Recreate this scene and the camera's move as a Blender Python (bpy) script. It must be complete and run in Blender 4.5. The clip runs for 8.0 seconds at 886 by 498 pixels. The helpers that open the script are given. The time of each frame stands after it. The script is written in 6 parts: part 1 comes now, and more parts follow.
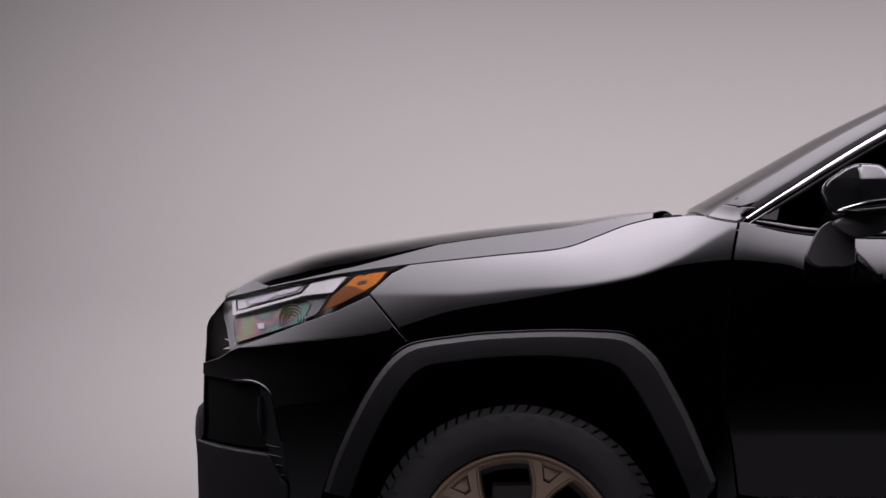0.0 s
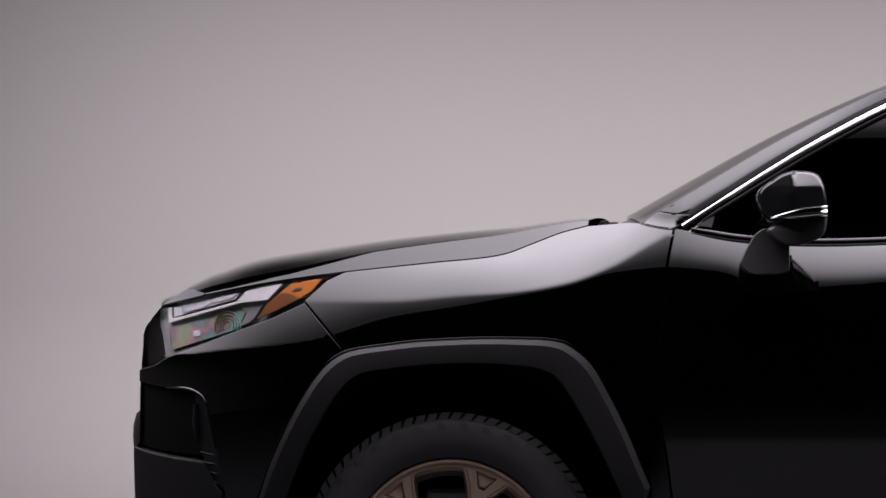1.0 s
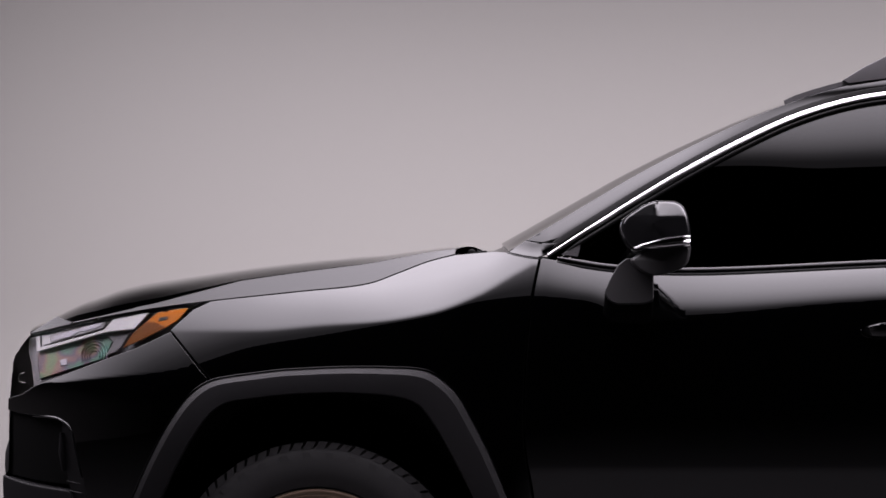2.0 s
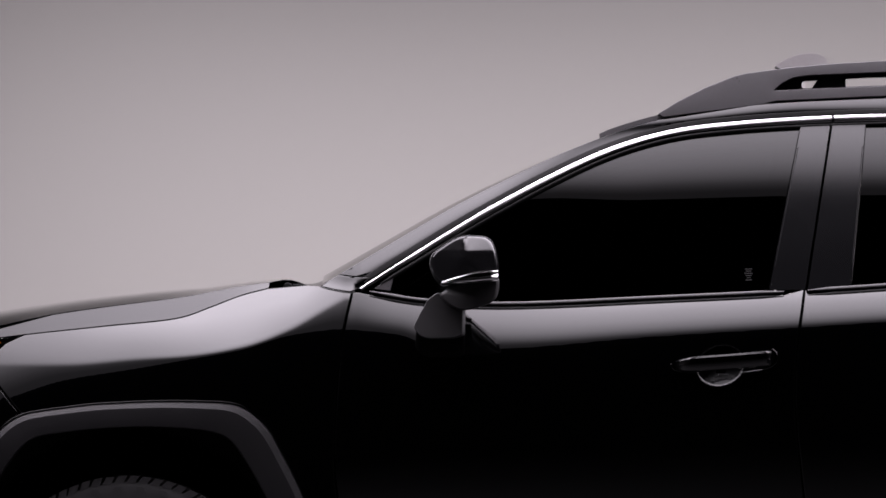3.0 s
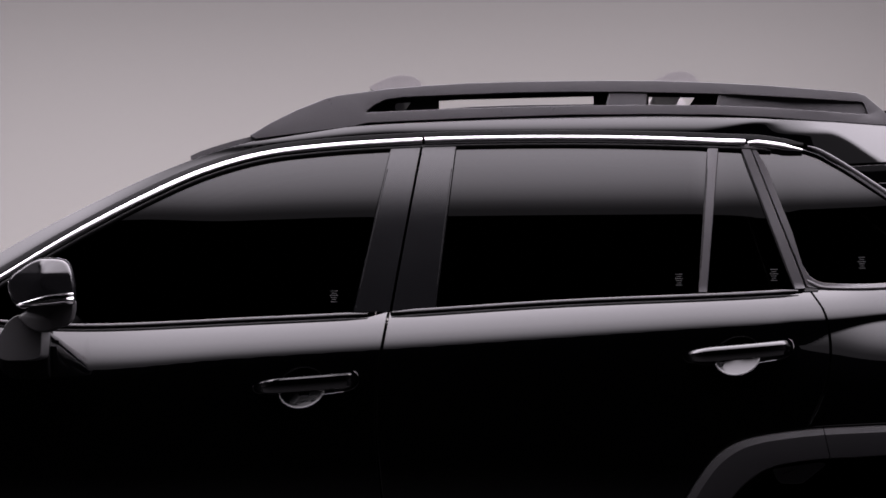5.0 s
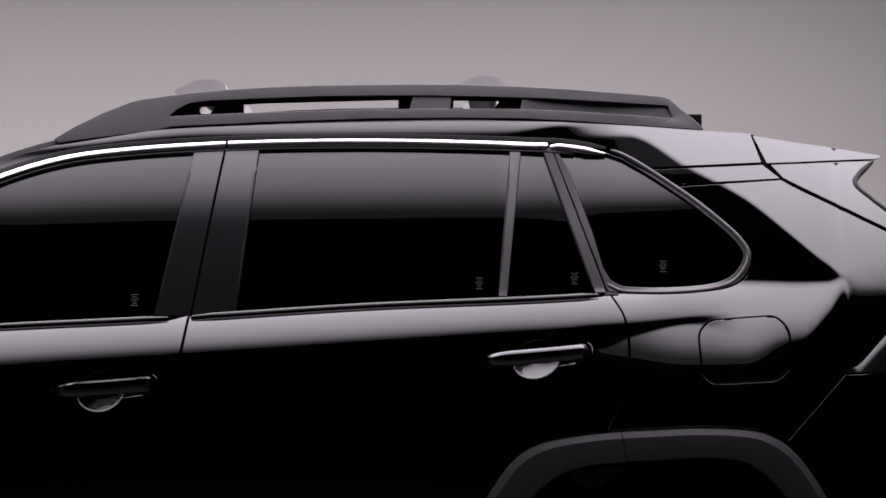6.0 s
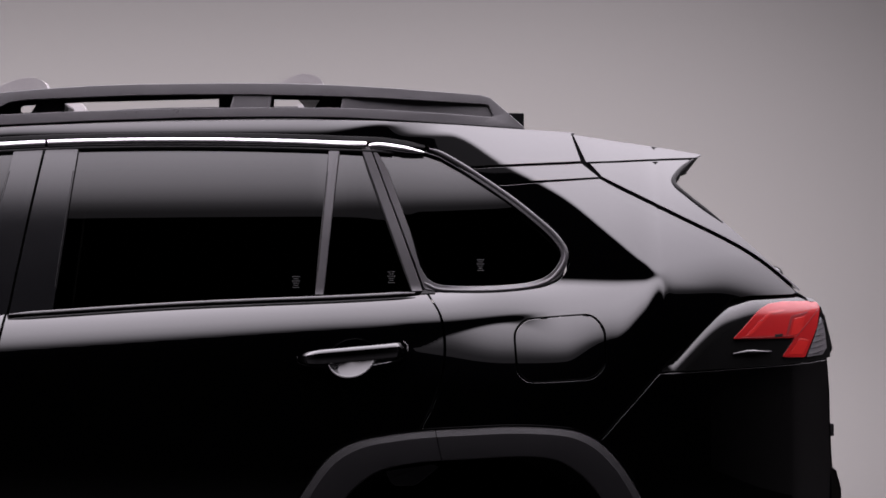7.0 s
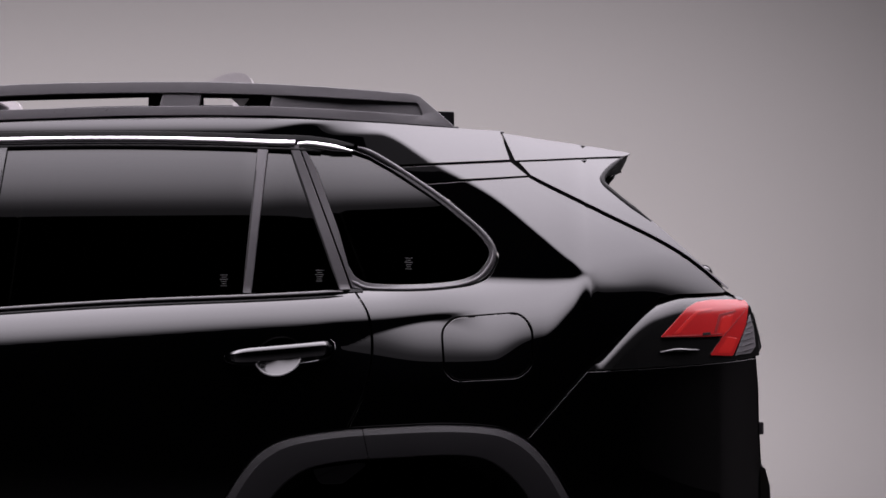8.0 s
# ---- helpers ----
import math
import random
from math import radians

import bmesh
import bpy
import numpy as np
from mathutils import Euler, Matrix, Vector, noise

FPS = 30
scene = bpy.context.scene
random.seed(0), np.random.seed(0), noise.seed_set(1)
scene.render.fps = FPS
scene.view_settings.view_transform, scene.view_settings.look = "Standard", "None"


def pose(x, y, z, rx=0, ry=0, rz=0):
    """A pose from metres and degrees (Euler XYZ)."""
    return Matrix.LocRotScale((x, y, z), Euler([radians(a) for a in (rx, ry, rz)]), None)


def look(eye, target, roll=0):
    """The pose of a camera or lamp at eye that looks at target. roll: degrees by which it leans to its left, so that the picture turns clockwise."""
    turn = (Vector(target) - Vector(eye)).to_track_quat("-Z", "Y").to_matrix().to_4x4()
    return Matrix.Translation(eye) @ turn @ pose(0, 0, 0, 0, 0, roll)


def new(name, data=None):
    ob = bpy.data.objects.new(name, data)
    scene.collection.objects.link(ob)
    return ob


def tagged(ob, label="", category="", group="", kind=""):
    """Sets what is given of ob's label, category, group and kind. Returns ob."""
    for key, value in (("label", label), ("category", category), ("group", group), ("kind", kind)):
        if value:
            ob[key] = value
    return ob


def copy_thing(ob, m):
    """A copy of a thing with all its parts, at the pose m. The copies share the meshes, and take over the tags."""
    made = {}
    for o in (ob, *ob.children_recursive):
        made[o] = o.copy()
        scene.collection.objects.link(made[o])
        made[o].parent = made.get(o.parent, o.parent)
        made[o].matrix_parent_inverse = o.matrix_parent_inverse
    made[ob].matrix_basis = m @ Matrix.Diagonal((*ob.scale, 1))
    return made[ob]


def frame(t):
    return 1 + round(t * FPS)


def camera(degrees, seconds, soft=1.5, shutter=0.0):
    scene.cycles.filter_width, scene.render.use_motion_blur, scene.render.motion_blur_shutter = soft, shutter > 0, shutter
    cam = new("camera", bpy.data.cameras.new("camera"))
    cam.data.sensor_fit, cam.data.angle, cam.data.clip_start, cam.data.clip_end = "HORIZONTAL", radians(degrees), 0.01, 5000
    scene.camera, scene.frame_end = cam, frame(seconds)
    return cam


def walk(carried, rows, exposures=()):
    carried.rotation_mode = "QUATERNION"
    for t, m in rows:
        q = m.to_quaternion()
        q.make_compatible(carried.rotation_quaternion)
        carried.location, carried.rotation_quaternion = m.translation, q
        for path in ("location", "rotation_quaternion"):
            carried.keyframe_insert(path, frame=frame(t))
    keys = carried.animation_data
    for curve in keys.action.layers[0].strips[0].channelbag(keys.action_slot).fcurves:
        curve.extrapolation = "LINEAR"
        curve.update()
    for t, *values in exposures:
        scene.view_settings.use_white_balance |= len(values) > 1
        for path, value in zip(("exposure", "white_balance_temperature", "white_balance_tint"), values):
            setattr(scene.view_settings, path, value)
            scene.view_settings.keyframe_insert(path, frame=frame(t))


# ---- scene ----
import mathutils.geometry

cam = camera(10.35, 8.0, soft=1.6)
TRACK_Y = -11.5       # a long lens on a dolly that runs parallel to the car
PATH = [
    (0.0, 0.0103, 0.8088), (0.5, 0.0613, 0.8101), (1.0, 0.1645, 0.8262), (2.5, 0.6916, 0.9374), (3.0, 0.9290, 0.9758),
    (3.5, 1.1746, 0.9952), (4.0, 1.4119, 1.0067), (4.5, 1.6493, 1.0201), (5.0, 1.9169, 1.0280), (6.5, 2.6175, 1.0378),
    (7.0, 2.8294, 1.0333), (7.5, 2.9427, 1.0298), (8.0, 3.0015, 1.0295),
]
walk(cam, [(t, pose(x, TRACK_Y, z, 91.372, 0, 1.047)) for t, x, z in PATH])

# ---- light: one wide overhead softbox above the car, strips for the backdrop, a dark studio round it ----
world = bpy.data.worlds.new("studio_dark")
scene.world = world
world.use_nodes = True
world.node_tree.nodes["Background"].inputs[0].default_value = (0.003, 0.003, 0.003, 1)
world.node_tree.nodes["Background"].inputs[1].default_value = 1.0

BOX_Z, BOX_FRONT, BOX_BACK, BOX_X0, BOX_X1 = 3.4, -1.76, 2.0, -4.6, 7.2
BOX_POWER = 10.4
BACK_POWER = 138.0


def area_lamp(name, place, target, sx, sy, watts, colour, spread):
    data = bpy.data.lights.new(name, "AREA")
    data.shape, data.size, data.size_y, data.energy, data.color = "RECTANGLE", sx, sy, watts, colour
    data.spread = radians(spread)
    ob = new(name, data)
    ob.matrix_world = look(place, target)
    return ob


area_lamp("backdrop_light", (1.0, 8.6, 4.4), (1.0, 13.2, .85), 7.5, 0.5, BACK_POWER, (1.0, 0.93, 0.985), 64)


# ---- materials ----
def material(name, colour, rough=0.5, metal=0.0, coat=0.0, coat_rough=0.03, noise_scale=40.0, colour_var=0.15, rough_var=0.08,
             bump=0.0, bump_scale=300.0, ior=1.5, spec=0.5, transmission=0.0):
    """A principled surface with variation of colour and gloss at two scales and a fine relief."""
    m = bpy.data.materials.new(name)
    m.use_nodes = True
    nt = m.node_tree
    b = nt.nodes["Principled BSDF"]
    tc = nt.nodes.new("ShaderNodeTexCoord")
    big, fine = nt.nodes.new("ShaderNodeTexNoise"), nt.nodes.new("ShaderNodeTexNoise")
    big.inputs["Scale"].default_value, fine.inputs["Scale"].default_value = noise_scale * 0.07, noise_scale
    big.inputs["Detail"].default_value = fine.inputs["Detail"].default_value = 4
    mixn = nt.nodes.new("ShaderNodeMath")
    mixn.operation = "MULTIPLY_ADD"
    mixn.inputs[1].default_value = 0.5
    half = nt.nodes.new("ShaderNodeMath")
    half.operation = "MULTIPLY"
    half.inputs[1].default_value = 0.5
    for n in (big, fine):
        nt.links.new(tc.outputs["Object"], n.inputs["Vector"])
    nt.links.new(big.outputs["Fac"], half.inputs[0])
    nt.links.new(fine.outputs["Fac"], mixn.inputs[0])
    nt.links.new(half.outputs[0], mixn.inputs[2])
    ramp = nt.nodes.new("ShaderNodeMix")
    ramp.data_type = "RGBA"
    ramp.inputs[6].default_value = (*[c * (1 - colour_var) for c in colour], 1)
    ramp.inputs[7].default_value = (*[min(1, c * (1 + colour_var)) for c in colour], 1)
    nt.links.new(mixn.outputs[0], ramp.inputs[0])
    nt.links.new(ramp.outputs[2], b.inputs["Base Color"])
    rr = nt.nodes.new("ShaderNodeMapRange")
    rr.inputs["To Min"].default_value, rr.inputs["To Max"].default_value = max(0, rough - rough_var), min(1, rough + rough_var)
    nt.links.new(mixn.outputs[0], rr.inputs["Value"])
    nt.links.new(rr.outputs[0], b.inputs["Roughness"])
    b.inputs["Metallic"].default_value, b.inputs["IOR"].default_value = metal, ior
    b.inputs["Specular IOR Level"].default_value = spec
    b.inputs["Coat Weight"].default_value, b.inputs["Coat Roughness"].default_value = coat, coat_rough
    b.inputs["Transmission Weight"].default_value = transmission
    if bump:
        bn, bt = nt.nodes.new("ShaderNodeBump"), nt.nodes.new("ShaderNodeTexNoise")
        bt.inputs["Scale"].default_value, bt.inputs["Detail"].default_value = bump_scale, 3
        bn.inputs["Strength"].default_value, bn.inputs["Distance"].default_value = bump, 0.001
        nt.links.new(tc.outputs["Object"], bt.inputs["Vector"])
        nt.links.new(bt.outputs["Fac"], bn.inputs["Height"])
        nt.links.new(bn.outputs[0], b.inputs["Normal"])
    return m


PAINT = material("black_clearcoat_paint", (0.0004, 0.0004, 0.0005), 0.015, noise_scale=900, colour_var=0.3, rough_var=0.01, ior=1.55)
GLOSS = material("gloss_black_plastic", (0.005, 0.005, 0.005), 0.08, rough_var=0.03)
CLAD = material("grained_grey_cladding", (0.0090, 0.0086, 0.0095), 0.45, bump=0.35, bump_scale=900, noise_scale=120, spec=0.22)
TRIM = material("satin_black_trim", (0.005, 0.005, 0.0055), 0.14, noise_scale=150, rough_var=0.05)
RUBBER = material("tyre_rubber", (0.032, 0.031, 0.032), 0.75, bump=0.3, bump_scale=400, noise_scale=60, colour_var=0.3)
CAP = material("satin_mirror_cap", (0.006, 0.006, 0.0065), 0.10, noise_scale=200, rough_var=0.03, spec=0.36)
FOOTM = material("mirror_foot_plastic", (0.020, 0.019, 0.020), 0.45, noise_scale=200)
REDD = material("dark_red_rib", (0.16, 0.004, 0.006), 0.35)
SEAL = material("black_seal", (0.004, 0.004, 0.004), 0.6, spec=0.15)
INNER = material("dark_inner", (0.003, 0.003, 0.003), 0.9, spec=0.08)
CHROME = material("bright_chrome", (0.58, 0.57, 0.58), 0.17, 1.0, rough_var=0.03)
BRONZE = material("bronze_wheel_paint", (0.52, 0.395, 0.29), 0.33, 0.6, noise_scale=300, colour_var=0.12)
BARREL = material("dark_rim_barrel", (0.03, 0.027, 0.025), 0.6)
TOWER = material("pale_grey_bar_cap", (0.30, 0.285, 0.285), 0.4, noise_scale=150)
RAILM = material("grey_rail_plastic", (0.042, 0.040, 0.042), 0.30, bump=0.15, bump_scale=900, noise_scale=150, spec=0.4)
BELTM = material("satin_belt_moulding", (0.010, 0.0095, 0.010), 0.26, noise_scale=150, rough_var=0.04, spec=0.4)
STEEL = material("cast_steel", (0.25, 0.24, 0.24), 0.4, 1.0, noise_scale=200)
WALLG = material("cyclorama_paint", (0.315, 0.302, 0.299), 0.9, noise_scale=3, colour_var=0.02, bump=0.05, bump_scale=60)
FLOORD = material("studio_floor", (0.048, 0.0465, 0.048), 0.6, noise_scale=8, colour_var=0.2, bump=0.1, bump_scale=80)
ENDW = material("end_wall_paint", (0.21, 0.20, 0.198), 0.9, noise_scale=3, colour_var=0.03, bump=0.05, bump_scale=60)
STUDIO = material("dark_studio_wall", (0.004, 0.004, 0.004), 0.9, noise_scale=6)
SMOKEG = material("smoked_grey", (0.030, 0.026, 0.027), 0.5, noise_scale=60, colour_var=0.3)
CELLM = material("lilac_grey_lamp_cell", (0.24, 0.225, 0.25), 0.35, noise_scale=60, colour_var=0.2)
# darker amber that carries the shade low in the lamp as colour
AMBERSHADE = material("shaded_amber", (0.085, 0.026, 0.003), 0.6, noise_scale=300, colour_var=0.4, bump=0.4, bump_scale=500, spec=0.04)
AMBERM = material("amber_reflector", (0.25, 0.072, 0.002), 0.5, noise_scale=500, colour_var=0.3, bump=0.6, bump_scale=700, spec=0.05)
REDM = material("red_lamp_lens", (0.30, 0.006, 0.007), 0.30, noise_scale=200, colour_var=0.15, spec=0.3, coat=0.45, coat_rough=0.05)
REDB = material("bright_red_light_guide", (0.40, 0.012, 0.010), 0.30, noise_scale=200, colour_var=0.2, spec=0.3, coat=0.9, coat_rough=0.06)
LAMPW = material("lamp_light_guide", (0.27, 0.262, 0.258), 0.35, noise_scale=100, colour_var=0.08)
FROST = material("frosted_lamp_unit", (0.20, 0.19, 0.195), 0.4, noise_scale=100, colour_var=0.1)
LAMPD = material("lamp_bezel", (0.06, 0.055, 0.06), 0.25, 0.6)
BEZEL = material("grey_lamp_housing", (0.075, 0.070, 0.073), 0.45, noise_scale=90, colour_var=0.12)
CLEARP = material("clear_ribbed_lens", (0.13, 0.125, 0.13), 0.15, noise_scale=100)
STICK = material("window_sticker_grey", (0.0035, 0.0035, 0.0035), 0.7)
MIRRORM = material("mirror_silver", (0.85, 0.85, 0.85), 0.02, 1.0, rough_var=0.0)


def tinted_glass(name, colour, rough=0.0, ior=1.52):
    m = bpy.data.materials.new(name)
    m.use_nodes = True
    nt = m.node_tree
    for n in list(nt.nodes):
        nt.nodes.remove(n)
    out, mix = nt.nodes.new("ShaderNodeOutputMaterial"), nt.nodes.new("ShaderNodeMixShader")
    tr, gl, fr = nt.nodes.new("ShaderNodeBsdfTransparent"), nt.nodes.new("ShaderNodeBsdfGlossy"), nt.nodes.new("ShaderNodeFresnel")
    tr.inputs[0].default_value = (*colour, 1)
    gl.inputs["Roughness"].default_value = rough
    fr.inputs[0].default_value = ior
    nt.links.new(fr.outputs[0], mix.inputs[0])
    nt.links.new(tr.outputs[0], mix.inputs[1])
    nt.links.new(gl.outputs[0], mix.inputs[2])
    nt.links.new(mix.outputs[0], out.inputs[0])
    return m


GLASS = tinted_glass("privacy_glass", (0.002, 0.002, 0.002))
LENSM = tinted_glass("clear_lamp_lens", (0.93, 0.93, 0.95), ior=1.12)


def iridescent():
    """Stressed clear plastic over a reflector: soft patches of green, teal, rose and olive."""
    m = material("iridescent_reflector", (0.30, 0.30, 0.30), 0.3, 0.4, noise_scale=12, colour_var=0.5)
    nt = m.node_tree
    b = nt.nodes["Principled BSDF"]
    tc, no, ramp = nt.nodes.new("ShaderNodeTexCoord"), nt.nodes.new("ShaderNodeTexNoise"), nt.nodes.new("ShaderNodeValToRGB")
    no.inputs["Scale"].default_value, no.inputs["Detail"].default_value, no.inputs["Distortion"].default_value = 14, 1, 0.6
    e = ramp.color_ramp.elements
    e[0].position, e[0].color = 0.25, (0.02, 0.05, 0.022, 1)
    e[1].position, e[1].color = 0.75, (0.03, 0.10, 0.08, 1)
    for at, c in ((0.38, (0.055, 0.075, 0.025, 1)), (0.47, (0.08, 0.035, 0.025, 1)), (0.54, (0.022, 0.014, 0.030, 1)), (0.63, (0.022, 0.060, 0.034, 1))):
        k = ramp.color_ramp.elements.new(at)
        k.color = c
    nt.links.new(tc.outputs["Object"], no.inputs["Vector"])
    nt.links.new(no.outputs["Fac"], ramp.inputs[0])
    nt.links.new(ramp.outputs[0], b.inputs["Base Color"])
    return m


IRID = iridescent()


def softbox_cloth():
    """Diffusion cloth of the softbox: dim along its front hem and towards both ends, full further in."""
    m = bpy.data.materials.new("softbox_diffusion")
    m.use_nodes = True
    nt = m.node_tree
    for n in list(nt.nodes):
        nt.nodes.remove(n)
    out, em = nt.nodes.new("ShaderNodeOutputMaterial"), nt.nodes.new("ShaderNodeEmission")
    tc, sep, ramp, mul = nt.nodes.new("ShaderNodeTexCoord"), nt.nodes.new("ShaderNodeSeparateXYZ"), nt.nodes.new("ShaderNodeValToRGB"), nt.nodes.new("ShaderNodeMath")
    nt.links.new(tc.outputs["Generated"], sep.inputs[0])
    nt.links.new(sep.outputs[1], ramp.inputs[0])
    e = ramp.color_ramp.elements
    e[0].position, e[0].color = 0.0, (0.021, 0.021, 0.021, 1)
    e[1].position, e[1].color = 0.533, (1, 1, 1, 1)
    for at, v in ((0.03, 0.024), (0.05, 0.043), (0.07, 0.075), (0.162, 0.33), (0.255, 0.52), (0.36, 0.66)):
        k = ramp.color_ramp.elements.new(at)
        k.color = (v, v, v, 1)
    mul.operation = "MULTIPLY"
    mul.inputs[1].default_value = BOX_POWER
    along, both = nt.nodes.new("ShaderNodeValToRGB"), nt.nodes.new("ShaderNodeMath")
    nt.links.new(sep.outputs[0], along.inputs[0])
    e = along.color_ramp.elements
    along.color_ramp.interpolation = "EASE"
    e[0].position, e[0].color = 0.12, (0.72, 0.72, 0.72, 1)
    e[1].position, e[1].color = 0.85, (0.72, 0.72, 0.72, 1)
    for at in (0.37, 0.66):
        along.color_ramp.elements.new(at).color = (1, 1, 1, 1)
    both.operation = "MULTIPLY"
    nt.links.new(ramp.outputs[0], both.inputs[0])
    nt.links.new(along.outputs[0], both.inputs[1])
    nt.links.new(both.outputs[0], mul.inputs[0])
    nt.links.new(mul.outputs[0], em.inputs[1])
    em.inputs[0].default_value = (1.02, 0.935, 1.05, 1)
    nt.links.new(em.outputs[0], out.inputs[0])
    return m


CLOTH = softbox_cloth()

# ---- body side surface: y = side(x, z), from the slope of the sheet metal integrated upwards ----
def spline(xs, ys):
    """A smooth curve through points, without overshoot; returns a function of x."""
    xs, ys = np.array(xs, float), np.array(ys, float)
    h, d = np.diff(xs), np.diff(ys) / np.diff(xs)
    m = np.zeros(len(xs))
    for i in range(1, len(xs) - 1):
        if d[i - 1] * d[i] > 0:
            w1, w2 = 2 * h[i] + h[i - 1], h[i] + 2 * h[i - 1]
            m[i] = (w1 + w2) / (w1 / d[i - 1] + w2 / d[i])
    m[0], m[-1] = d[0], d[-1]

    def value(q):
        q = np.clip(np.asarray(q, float), xs[0], xs[-1])
        i = np.clip(np.searchsorted(xs, q) - 1, 0, len(xs) - 2)
        t = (q - xs[i]) / h[i]
        return ((1 + 2 * t) * (1 - t) ** 2 * ys[i] + t * (1 - t) ** 2 * h[i] * m[i]
                + t * t * (3 - 2 * t) * ys[i + 1] + t * t * (t - 1) * h[i] * m[i + 1])
    return value


WIDE = 1.855          # overall width; the near flares touch y = 0
MID = WIDE / 2
